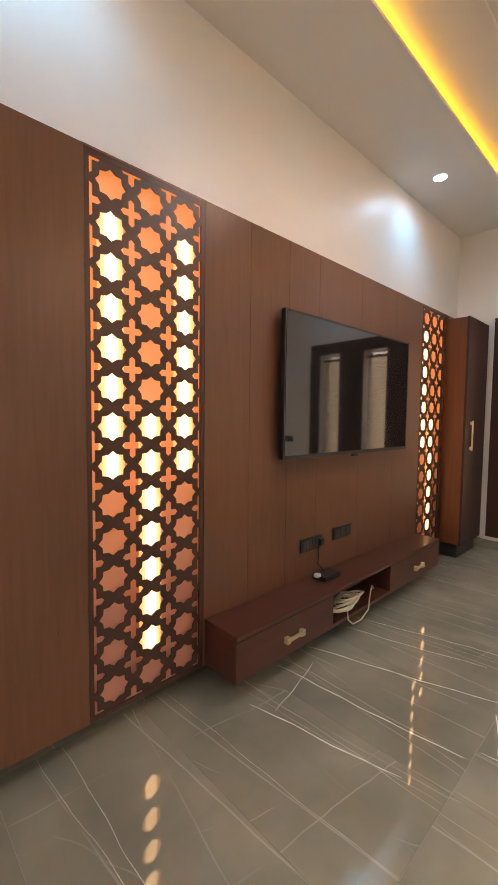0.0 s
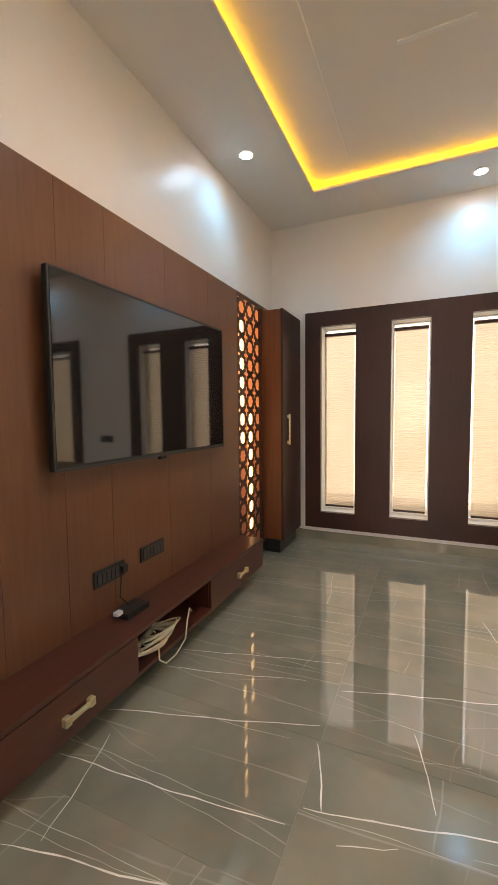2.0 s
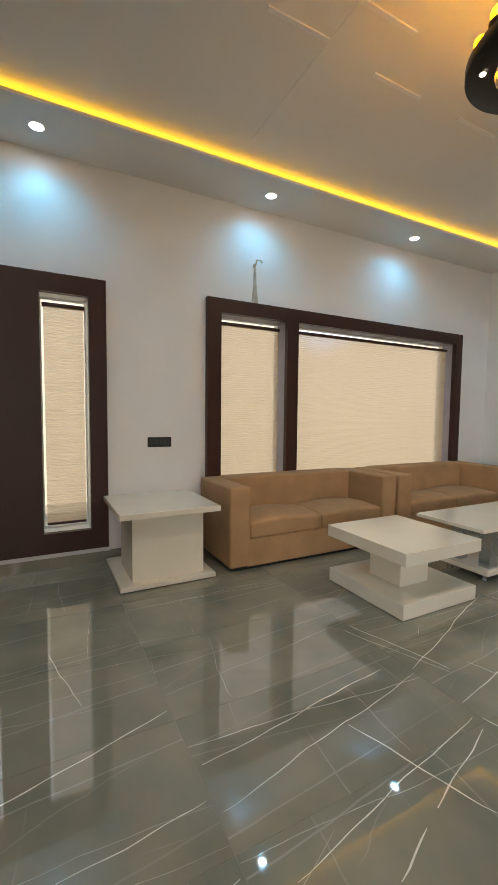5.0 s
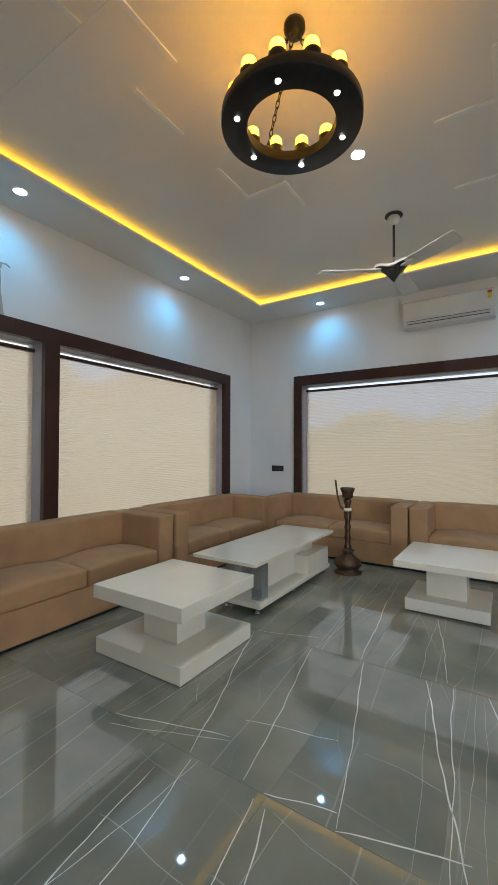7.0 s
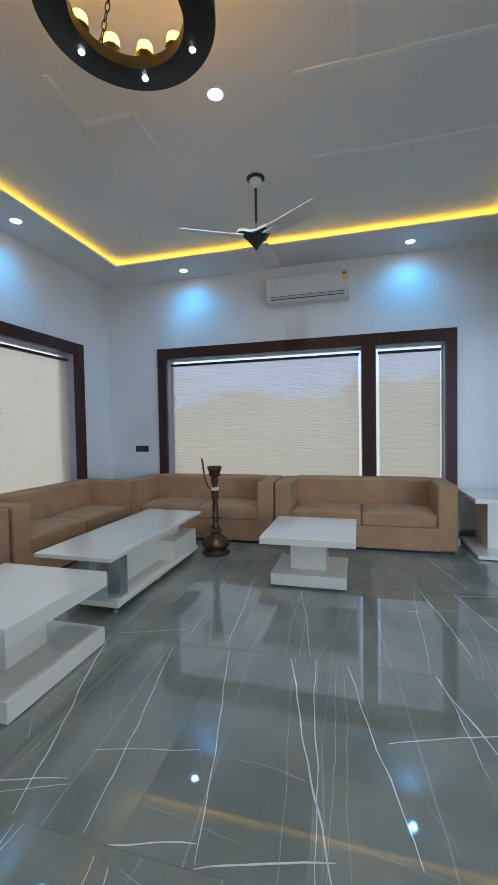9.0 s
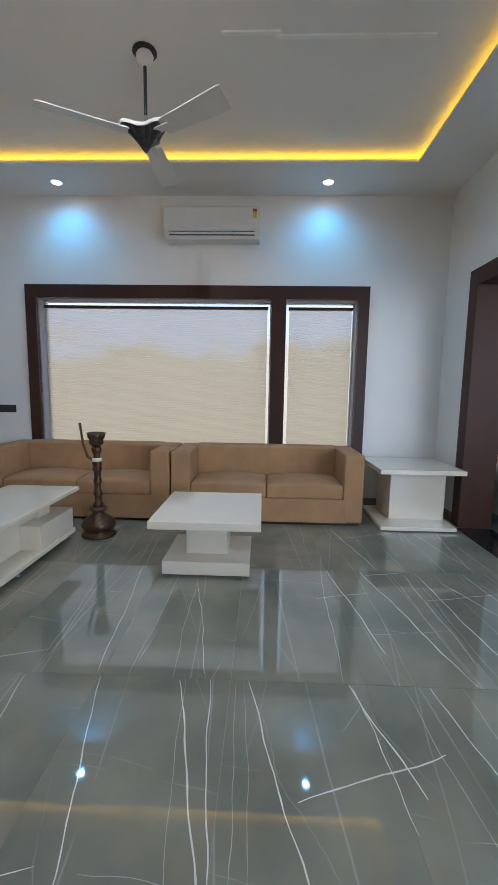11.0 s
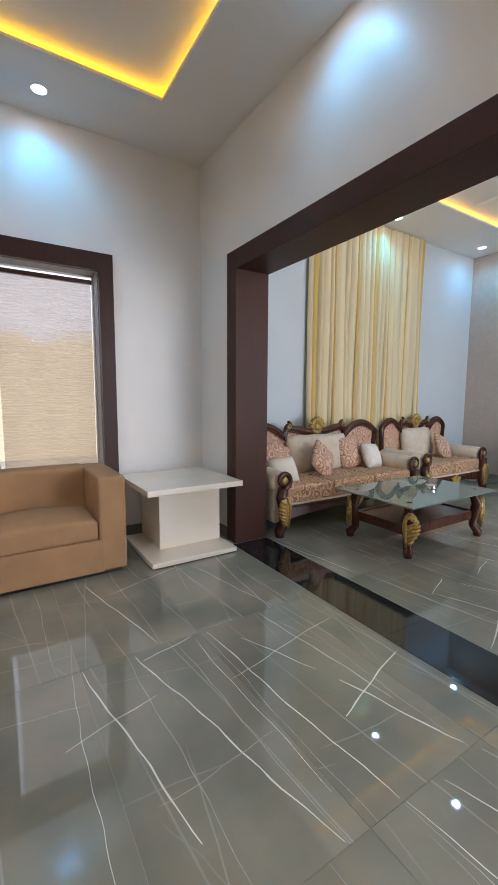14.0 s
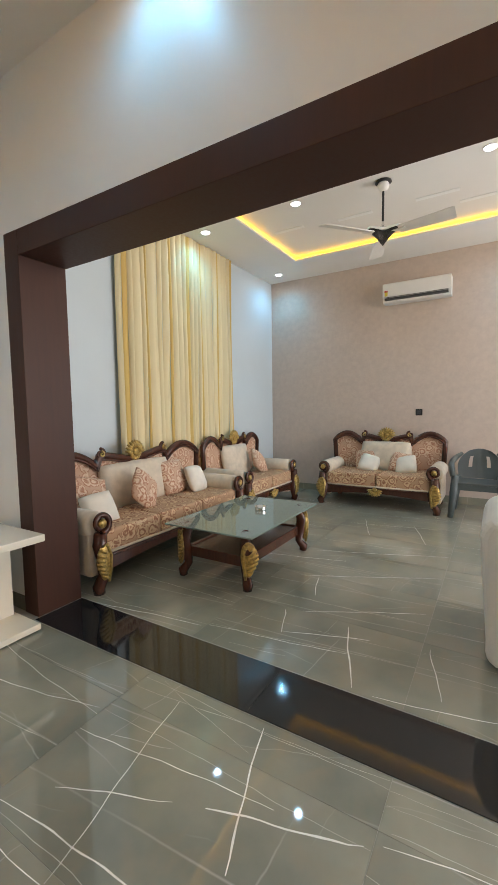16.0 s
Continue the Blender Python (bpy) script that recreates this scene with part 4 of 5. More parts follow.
# ---- air conditioners ----
def air_conditioner(at, w, h, d, label, side, low):
    """Hangs on a wall behind +y; the front faces -y."""
    t = thing("air_conditioner", label, "air conditioner", at=at)
    bm = bmesh.new()
    prof = [(0, 0), (0, h), (-d * 0.85, h), (-d, h * 0.93), (-d, h * 0.30), (-d * 0.80, h * 0.02), (-d * 0.6, 0)]
    a = [bm.verts.new((-w / 2, y, z)) for y, z in prof]
    b = [bm.verts.new((w / 2, y, z)) for y, z in prof]
    bm.faces.new(a)
    bm.faces.new(b[::-1])
    for i in range(len(prof)):
        j = (i + 1) % len(prof)
        bm.faces.new((a[i], b[i], b[j], a[j]))
    bmesh.ops.bevel(bm, geom=bm.edges[:], offset=0.006, segments=2, affect="EDGES")
    part("housing", bm, "acwhite", t)
    if low < 0.4:
        box_part("outlet_grille", (-w / 2 + 0.03, w / 2 - 0.03, -d - 0.003, -d + 0.01, h * 0.245, h * 0.262), "slot", t, "dark seam above the outlet", bev=0)
        bm = bmesh.new()
        add_box(bm, -w / 2 + 0.03, w / 2 - 0.03, -d - 0.001, -d * 0.8, h * 0.10, h * 0.22)
        part("outlet_mouth", bm, "slot", t, "dark open air outlet")
    bm = bmesh.new()
    add_box(bm, -w / 2 + 0.05, w / 2 - 0.05, -d * 0.965, -d * 0.90, h * 0.205, h * 0.220)
    add_box(bm, -w / 2 + 0.05, w / 2 - 0.05, -d * 0.935, -d * 0.86, h * 0.105, h * 0.120)
    part("air_slot", bm, "slot", t, "dark air slot")
    box_part("louvre", (-w / 2 + 0.05, w / 2 - 0.05, -d * 0.975, -d * 0.90, h * 0.13, h * 0.19), "acwhite", t, bev=0.003)
    box_part("energy_label", (side * (w / 2 - 0.05) - 0.02, side * (w / 2 - 0.05) + 0.02, -d - 0.002, -d + 0.004, h * low, h * (low + 0.26)), "yellow", t, "small yellow energy label", bev=0)
    box_part("energy_badge", (side * (w / 2 - 0.05) - 0.022, side * (w / 2 - 0.05) + 0.022, -d - 0.003, -d + 0.004, h * (low + 0.20), h * (low + 0.28)), "red", t, "red label top", bev=0)
    return t


air_conditioner(pose(2.225, YS, 2.855, 0, 0, 180), 0.99, 0.32, 0.20, "white split air conditioner high on the wall above the wide window", 1, 0.60)
air_conditioner(pose(BX, -3.545, 2.80, 0, 0, 90), 0.87, 0.265, 0.21, "white split air conditioner high on the wallpapered wall", -1, 0.32)


# ---- ceiling fans ----
def add_lobed(bm, profile, lobes=3, depth=0.42, segs=48):
    """A turned body whose radius swells at each lobe."""
    o = bmesh.new()
    rings = []
    for r, z, lift in profile:
        ring = []
        for k in range(segs):
            a = 2 * math.pi * k / segs
            c = (0.5 + 0.5 * math.cos(lobes * a)) ** 1.4
            q = max(r, 1e-4) * (1 - depth + depth * c)
            ring.append(o.verts.new((q * math.cos(a), q * math.sin(a), z + lift * c)))
        rings.append(ring)
    for a, b in zip(rings, rings[1:]):
        for k in range(segs):
            f = o.faces.new((a[k], a[(k + 1) % segs], b[(k + 1) % segs], b[k]))
            f.smooth = True
    merge(bm, o)


def ceiling_fan(x, y, zc, drop, turn, label):
    t = thing("ceiling_fan", label, "ceiling fan", at=pose(x, y, 0, 0, 0, turn))
    bm = bmesh.new()
    add_lathe(bm, [(0.0, zc), (0.075, zc), (0.078, zc - 0.01), (0.070, zc - 0.014), (0, zc - 0.013)], 24)
    part("ceiling_plate", bm, "tvbody", t, "black ceiling rose")
    bm = bmesh.new()
    add_lathe(bm, [(0.045, zc - 0.013), (0.055, zc - 0.03), (0.05, zc - 0.06), (0.03, zc - 0.085), (0.012, zc - 0.09), (0.0, zc - 0.09)], 24)
    part("canopy", bm, "acwhite", t, "white canopy cup")
    zh = zc - drop
    bm = bmesh.new()
    add_lathe(bm, [(0.011, zh + 0.09), (0.011, zc - 0.085)], 12)
    part("downrod", bm, "tvbody", t, "dark down rod")
    bm = bmesh.new()
    add_lobed(bm, [(0.165, zh + 0.02, 0.022), (0.170, zh + 0.03, 0.022), (0.165, zh + 0.043, 0.02), (0.09, zh + 0.050, 0.008), (0.0, zh + 0.055, 0)])
    part("hub_wing", bm, "acwhite", t, "white three-pointed hub shell")
    bm = bmesh.new()
    add_lathe(bm, [(0.055, zh + 0.045), (0.052, zh + 0.065), (0.03, zh + 0.082), (0.012, zh + 0.09), (0.012, zh + 0.13)], 24)
    part("motor_cap", bm, "chrome", t, "shiny chrome cap")
    bm = bmesh.new()
    add_lobed(bm, [(0.0, zh - 0.097, 0), (0.022, zh - 0.075, 0), (0.06, zh - 0.035, 0.0), (0.11, zh - 0.003, 0.01), (0.163, zh + 0.02, 0.022)], depth=0.5)
    part("lower_cover", bm, "darkchrome", t, "pointed dark metal lower cover")
    for k in range(3):
        a = 120 * k
        m = pose(0, 0, zh + 0.015, 0, 0, a)
        bm = bmesh.new()
        add_box(bm, 0.08, 0.22, -0.03, 0.03, -0.004, 0.006, bev=0.003, m=m @ pose(0, 0, 0, 6))
        add_prism(bm, [(0.16, -0.05), (0.18, -0.055), (0.62, -0.078), (0.645, -0.070), (0.66, 0.070), (0.64, 0.078), (0.18, 0.058), (0.16, 0.05)], 0.006, m=m @ pose(0, 0, 0, 90 - 15))
        part("blade", bm, "blade", t, "beige fan blade")
    return t


ceiling_fan(2.455, -3.99, HT, 0.51, 28, "white ceiling fan at rest with a dark rod and pointed hub")
ceiling_fan(-2.99, -3.545, BHT, 0.50, 80, "white ceiling fan at rest in the back room")


# ---- downlights ----
def downlight(x, y, z, watts=None, color=SPOT_COLOR, cone=150):
    t = thing("downlight", "round recessed cool white ceiling downlight, switched on", "downlight", "ceiling downlights", pose(x, y, z))
    bm = bmesh.new()
    add_lathe(bm, [(0.047, 0.0), (0.057, -0.001), (0.058, -0.005), (0.052, -0.008), (0.047, -0.006)], 28)
    part("trim_ring", bm, "trimwhite", t, "white trim ring")
    bm = bmesh.new()
    add_lathe(bm, [(0.0, -0.005), (0.048, -0.005), (0.048, -0.001), (0.0, -0.001)], 28)
    disc = part("diffuser", bm, "lamp", t, "glowing cool white disc")
    disc.visible_shadow = False
    la = bpy.data.lights.new("downlight_beam", "SPOT")
    la.energy, la.color, la.spot_size, la.spot_blend, la.shadow_soft_size = watts or SPOT_W, color, radians(cone), 1.0, 0.02
    lo = new("downlight_beam", la)
    lo.location = (x, y, z - 0.012)


downlight(0.80, 1.686, H, 4.0)
downlight(3.785, 1.686, H, 5.5)
for y in (0.01, -1.936, -3.84):
    downlight(4.80, y, H)
for x in (3.78, 1.06):
    downlight(x, -5.46, H)
for y in (-3.87, -1.94, 0.0):
    downlight(-0.05, y, H, 4.8)
# beam made far stronger, whiter and wider than the others, as room fill
downlight(2.485, -3.075, HT, 30.0, (1.0, 0.96, 0.88), 176)
# added out of view, with the same boosted beam, to fill the north half
downlight(2.47, 0.4, HT, 22.0, (1.0, 0.96, 0.88), 176)
for x, y, z in ((-2.82, -5.55, BH), (-4.66, -5.53, BH), (-4.68, -2.2, BH), (-2.91, -4.43, BHT), (-2.94, -2.66, BHT)):
    downlight(x, y, z)

# ---- chandelier ----
CX, CY, CZ = 2.468, -2.005, 2.885
t = thing("chandelier", "round blackened iron ring chandelier with amber glass lamps, lit", "chandelier", at=pose(CX, CY, 0))
bm = bmesh.new()
add_lathe(bm, [(0.214, CZ), (0.335, CZ), (0.338, CZ + 0.005), (0.338, CZ + 0.050), (0.330, CZ + 0.055), (0.222, CZ + 0.055), (0.214, CZ + 0.050), (0.214, CZ)], 64)
part("iron_ring", bm, "iron", t, "broad flat black iron ring")
for k in range(12):
    a = 2 * math.pi * (k + 0.5) / 12
    x, y = 0.276 * math.cos(a), 0.276 * math.sin(a)
    bm = bmesh.new()
    add_lathe(bm, [(0.0, CZ + 0.053), (0.030, CZ + 0.055), (0.030, CZ + 0.065), (0.040, CZ + 0.072), (0.040, CZ + 0.105), (0.034, CZ + 0.109), (0.0, CZ + 0.108)], 18, pose(x, y, 0))
    part("lamp_cup", bm, "iron", t, "black iron lamp cup")
    bm = bmesh.new()
    add_lathe(bm, [(0.0, CZ + 0.109), (0.031, CZ + 0.110), (0.034, CZ + 0.135), (0.030, CZ + 0.152), (0.018, CZ + 0.163), (0.0, CZ + 0.165)], 18, pose(x, y, 0))
    part("lamp_glass", bm, "bulb", t, "glowing amber lamp glass")
for k in range(6):
    a = radians(60 * k - 15)
    bm = bmesh.new()
    add_lathe(bm, [(0.0, CZ - 0.004), (0.011, CZ - 0.004), (0.013, CZ), (0, CZ + 0.001)], 16, pose(0.267 * math.cos(a), 0.267 * math.sin(a), 0))
    part("small_led", bm, "spotdot", t, "small bright lamp under the ring")
bm = bmesh.new()
add_lathe(bm, [(0.0, HT), (0.052, HT), (0.054, HT - 0.025), (0.042, HT - 0.05), (0.018, HT - 0.066), (0, HT - 0.068)], 24, pose(0, -0.035, 0))
part("ceiling_cup", bm, "iron", t, "dark brown ceiling cup")
for k in range(3):
    a = radians(120 * k - 32)
    p0, p1 = Vector((0.02 * math.cos(a), -0.035 + 0.02 * math.sin(a), HT - 0.055)), Vector((0.25 * math.cos(a), 0.25 * math.sin(a), CZ + 0.06))
    bm = bmesh.new()
    n = 15
    d = (p1 - p0) / n
    for i in range(n):
        c = p0 + d * (i + 0.5)
        q = d.normalized().to_track_quat("Z", "Y").to_matrix().to_4x4()
        L = d.length * 0.66
        loop = [(0.009 * math.cos(s), 0, L * math.sin(s)) for s in [2 * math.pi * j / 10 for j in range(10)]]
        mt = Matrix.Translation(c) @ q @ pose(0, 0, 0, 0, 0, 90 * (i % 2))
        add_tube(bm, [mt @ Vector(p) for p in loop], 0.0028, 5, closed=True)
    part("chain", bm, "iron", t, "iron hanging chain")

# wires left on the wall above window
t = thing("wall_wire_outlet", "bare wires hanging from a ragged plaster patch on the white wall", "wiring", at=pose(XE, -1.93, 0))
bm = bmesh.new()
add_tube(bm, [(0.0, 0, 2.80), (-0.03, 0.0, 2.82), (-0.05, 0.01, 2.84), (-0.055, -0.03, 2.845), (-0.05, -0.06, 2.83)], 0.008, 7)
add_tube(bm, [(0.0, 0.01, 2.80), (-0.03, 0.02, 2.81), (-0.04, 0.035, 2.80), (-0.035, 0.04, 2.77)], 0.006, 7)
part("wire", bm, "cable", t, "short pale wire ends")
bm = bmesh.new()
add_prism(bm, [(-0.012, 2.80), (0.012, 2.80), (0.018, 2.62), (0.042, 2.43), (0.02, 2.424), (-0.02, 2.424), (-0.034, 2.44), (-0.02, 2.60)], 0.003, m=pose(-0.003, 0, 0, 0, 0, -90))
part("plaster_patch", bm, "stain", t, "yellowed plaster streak")


# ---- back room: carved sofas ----
def scroll(bm, cx, cz, r0, turns, r_bar, y, flip=1, start=0.0):
    pts = []
    n = int(18 * turns)
    for k in range(n + 1):
        a = start + flip * 2 * math.pi * turns * k / n
        r = r0 * (1 - 0.8 * k / n)
        pts.append((cx + r * math.cos(a), y, cz + r * math.sin(a)))
    add_tube(bm, pts, [r_bar * (1 - 0.5 * k / n) for k in range(n + 1)], 7)


def shell_ornament(bm, cx, y, cz, r, petals=9):
    for k in range(petals):
        a = math.pi * (k + 0.5) / petals
        add_tube(bm, [(cx + 0.25 * r * math.cos(a), y - 0.01, cz + 0.25 * r * math.sin(a)), (cx + 0.7 * r * math.cos(a), y - 0.03, cz + 0.7 * r * math.sin(a)), (cx + r * math.cos(a), y - 0.012, cz + r * math.sin(a))], [0.010, r * 0.16, 0.008], 7)
    o = bmesh.new()
    bmesh.ops.create_icosphere(o, subdivisions=2, radius=r * 0.33)
    for f in o.faces:
        f.smooth = True
    o.transform(Matrix.Translation((cx, y - 0.02, cz + 0.05 * r)) @ Matrix.Diagonal((1, 0.6, 1, 1)))
    merge(bm, o)


def leaf_spray(bm, x, y, z0, h, s):
    """A full acanthus leaf: a swelling drop with curved ribs that fan from its foot, its tip rolled over."""
    o = bmesh.new()
    bmesh.ops.create_uvsphere(o, u_segments=16, v_segments=10, radius=1.0)
    for f in o.faces:
        f.smooth = True
    for v in o.verts:
        v.co.x *= 1 + 0.25 * v.co.z
    o.transform(Matrix.Translation((x + s * 0.006, y - 0.004, z0 + 0.5 * h)) @ Matrix.Diagonal((0.20 * h, 0.026, 0.46 * h, 1)))
    merge(bm, o)
    for k in range(7):
        z = z0 + h * (0.10 + 0.105 * k)
        w = 0.27 * h * math.sin(math.pi * (k + 1.2) / 9)
        add_tube(bm, [(x - s * 0.07 * h, y - 0.013, z), (x + s * 0.35 * w, y - 0.025, z + 0.03 * h), (x + s * w, y - 0.014, z + 0.10 * h), (x + s * w * 0.95, y - 0.004, z + 0.13 * h)], [0.007, 0.012, 0.011, 0.005], 6)
    add_tube(bm, [(x - s * 0.02, y - 0.010, z0), (x - s * 0.10 * h, y - 0.020, z0 + 0.3 * h), (x - s * 0.13 * h, y - 0.020, z0 + 0.65 * h), (x - s * 0.02 * h, y - 0.018, z0 + 0.95 * h), (x + s * 0.10 * h, y - 0.014, z0 + 0.90 * h)], [0.012, 0.014, 0.014, 0.013, 0.008], 7)


def carved_sofa(w, cushions, label):
    """Faces -y, front feet along y = 0, middle of its width at x = 0."""
    t = thing("carved_sofa", label, "sofa", "carved sofas")
    D = 0.78
    # seat
    inner = (w - 0.26) / cushions
    for k in range(cushions):
        bm = bmesh.new()
        x0 = -w / 2 + 0.13 + k * inner
        add_box(bm, x0 + 0.002, x0 + inner - 0.002, 0.0, D - 0.15, 0.275, 0.45, bev=0.035, seg=4)
        part("seat_cushion", bm, "seatcloth", t, "brown gold brocade seat cushion")
    bm = bmesh.new()
    add_tube(bm, [(-w / 2 + 0.14, -0.004, 0.285), (0, -0.006, 0.285), (w / 2 - 0.14, -0.004, 0.285)], 0.011, 7)
    part("seat_welt", bm, "velvet", t, "pale welt under the seat")
    # front rail, arched
    bm = bmesh.new()
    n = 16
    top = [(-w / 2 + 0.08 + (w - 0.16) * k / n, 0.275) for k in range(n + 1)]
    low = [(x, 0.135 + 0.065 * (1 - (2 * x / w) ** 2)) for x, _ in top][::-1]
    add_prism(bm, low[::-1] + top[::-1], 0.05, m=pose(0, -0.01, 0))
    add_tube(bm, [(x, -0.012, 0.262) for x, _ in top], 0.012, 7)
    part("front_rail", bm, "carved", t, "carved mahogany front rail")
    bm = bmesh.new()
    shell_ornament(bm, 0, 0.0, 0, 0.10, 9)
    bm.transform(Matrix.Translation((0, -0.008, 0.255)) @ Matrix.Rotation(math.pi, 4, "Y"))
    part("rail_ornament", bm, "gold", t, "gilded shell")
    # arms
    for s in (-1, 1):
        bm = bmesh.new()
        x = s * (w / 2 - 0.085)
        add_lathe(bm, [(0.0, 0), (0.085, 0.002), (0.098, 0.03), (0.10, 0.3), (0.098, D - 0.2), (0.08, D - 0.14), (0, D - 0.139)], 20, pose(x, 0.03, 0.50, -90, 0, 0))
        add_box(bm, x - 0.07, x + 0.07, 0.04, D - 0.12, 0.12, 0.50, bev=0.02)
        part("arm", bm, "velvet", t, "rolled cream chenille arm")
        bm = bmesh.new()
        leg = [(x + s * 0.03, 0.0, 0.0), (x + s * 0.045, -0.012, 0.05), (x - s * 0.005, -0.01, 0.13), (x - s * 0.02, -0.008, 0.24), (x + s * 0.02, -0.01, 0.36), (x + s * 0.01, -0.012, 0.45)]
        add_tube(bm, leg, [0.042, 0.046, 0.042, 0.058, 0.052, 0.046], 10)
        scroll(bm, x, 0.52, 0.080, 1.6, 0.026, -0.012, -s, math.pi / 2 * (1 + s) * 0 - math.pi / 2)
        part("front_leg", bm, "carved", t, "carved mahogany scroll leg")
        bm = bmesh.new()
        leaf_spray(bm, x + s * 0.005, -0.045, 0.09, 0.30, s)
        part("leg_ornament", bm, "gold", t, "gilded acanthus leaf")
        bm = bmesh.new()
        o = bmesh.new()
        bmesh.ops.create_icosphere(o, subdivisions=2, radius=0.036)
        for f in o.faces:
            f.smooth = True
        o.transform(Matrix.Translation((x, -0.028, 0.52)) @ Matrix.Diagonal((1, 0.5, 1, 1)))
        merge(bm, o)
        part("scroll_boss", bm, "gold", t, "gilded round boss")
        bm = bmesh.new()
        add_box(bm, x - 0.03, x + 0.03, D - 0.10, D - 0.04, 0, 0.25, bev=0.008)
        part("back_leg", bm, "carved", t)
    # back with two humps and a middle panel
    yb = D - 0.14

    def crest(x):
        u = abs(2 * x / w)
        if u > 0.42:
            return 0.80 + 0.165 * math.sin(math.pi * min(1, (u - 0.42) / 0.60)) ** 0.8
        return 0.90 - 0.05 * math.cos(math.pi * u / 0.42) * 0.6

    n = 48
    xs = [-w / 2 + 0.03 + (w - 0.06) * k / n for k in range(n + 1)]
    bm = bmesh.new()
    add_prism(bm, [(xs[0], 0.4)] + [(x, crest(x) - 0.03) for x in xs] + [(xs[-1], 0.4)], 0.07, m=pose(0, yb, 0))
    part("backrest", bm, "brocade", t, "rust brocade backrest")
    bm = bmesh.new()
    add_tube(bm, [(xs[0] + 0.02, yb - 0.0, 0.50)] + [(x, yb - 0.005, crest(x)) for x in xs] + [(xs[-1] - 0.02, yb, 0.50)], 0.034, 9)
    add_tube(bm, [(x, yb - 0.03, crest(x) - 0.035) for x in xs], 0.012, 7)
    for s in (-1, 1):
        scroll(bm, s * w * 0.20, 0.945, 0.05, 1.5, 0.016, yb - 0.02, s, math.pi / 2)
    part("crest_rail", bm, "carved", t, "carved mahogany crest rail")
    bm = bmesh.new()
    shell_ornament(bm, 0, yb - 0.015, 0.925, 0.125, 11)
    o = bmesh.new()
    shell_ornament(o, 0, 0, 0, 0.085, 9)
    o.transform(Matrix.Translation((0, yb - 0.012, 0.925)) @ Matrix.Rotation(math.pi, 4, "Y"))
    merge(bm, o)
    part("crest_ornament", bm, "gold", t, "gilded shell crest")
    for s in (-1, 1):
        bm = bmesh.new()
        scroll(bm, s * w * 0.20, 0.945, 0.028, 1.2, 0.010, yb - 0.04, s, math.pi / 2)
        part("crest_scroll", bm, "gold", t, "small gilded scroll")
    bm = bmesh.new()
    k = 0.22 * w
    add_cushion(bm, 2 * k, 0.44, 0.16, pose(0, yb - 0.06, 0.63, 78, 0, 0), round_=0.28)
    part("back_pad", bm, "velvet", t, "cream chenille middle back pad")
    return t


def throw_pillow(x, y, z, w, rx, ry, rz, m, label):
    bm = bmesh.new()
    add_cushion(bm, w, w, 0.13, None, round_=0.12)
    ob = part("throw_pillow", bm, m)
    ob.matrix_basis = pose(x, y, z, rx, ry, rz)
    tagged(ob, label, "cushion", "sofa cushions")
    return ob


big = carved_sofa(2.03, 3, "three-seat carved mahogany sofa with gilded shells and rust brocade")
big.matrix_basis = pose(-1.66, -5.00, 0, 0, 0, 180)
small = carved_sofa(1.42, 2, "two-seat carved mahogany sofa with gilded shells by the curtain")
small.matrix_basis = pose(-3.56, -5.08, 0, 0, 0, 180)
s4 = carved_sofa(1.60, 2, "two-seat carved mahogany sofa with gilded shells by the wallpaper")
s4.matrix_basis = pose(-4.22, -3.90, 0, 0, 0, 90)

YB = -5.00
for x, y, z, w, rx, ry, rz, m, la in (
    (-0.98, -5.47, 0.60, 0.38, 70, 12, 175, "brocade", "rust brocade cushion on the long sofa"),
    (-0.95, -5.28, 0.54, 0.28, 62, -6, 170, "pillow", "small off-white cushion on the long sofa"),
    (-1.50, -5.33, 0.60, 0.34, 70, 38, 185, "brocade", "tilted rust brocade cushion on the long sofa"),
    (-2.10, -5.52, 0.62, 0.36, 74, 0, 182, "brocade", "rust brocade cushion on the long sofa"),
    (-2.32, -5.38, 0.58, 0.30, 66, 4, 190, "pillow", "small off-white cushion on the long sofa"),
    (-3.85, -5.45, 0.58, 0.34, 60, 30, 180, "brocade", "tilted rust brocade cushion on the small sofa"),
    (-4.75, -4.16, 0.58, 0.32, 66, -10, 85, "brocade", "rust brocade cushion on the sofa by the wallpaper"),
    (-4.68, -4.10, 0.54, 0.28, 55, 14, 92, "pillow", "small off-white cushion on the sofa by the wallpaper"),
    (-4.72, -3.66, 0.56, 0.32, 60, 12, 95, "brocade", "tilted rust brocade cushion on the sofa by the wallpaper"),
    (-4.66, -3.60, 0.54, 0.28, 55, -12, 90, "pillow", "small off-white cushion beside the brocade one"),
):
    throw_pillow(x, y, z, w, rx, ry, rz, m, la)

# glass centre table
t = thing("glass_table", "carved mahogany centre table with gilded legs and a green glass top", "coffee table")
gx0, gx1, gy0, gy1 = -2.38, -1.18, -4.79, -3.98
box_part("glass_top", (gx0, gx1, gy0, gy1, 0.425, 0.437), "tglass", t, "green tinted glass top", bev=0.003)
box_part("lower_shelf", (gx0 + 0.16, gx1 - 0.16, gy0 + 0.14, gy1 - 0.14, 0.20, 0.23), "carved", t, "dark wooden lower shelf", bev=0.006)
bm = bmesh.new()
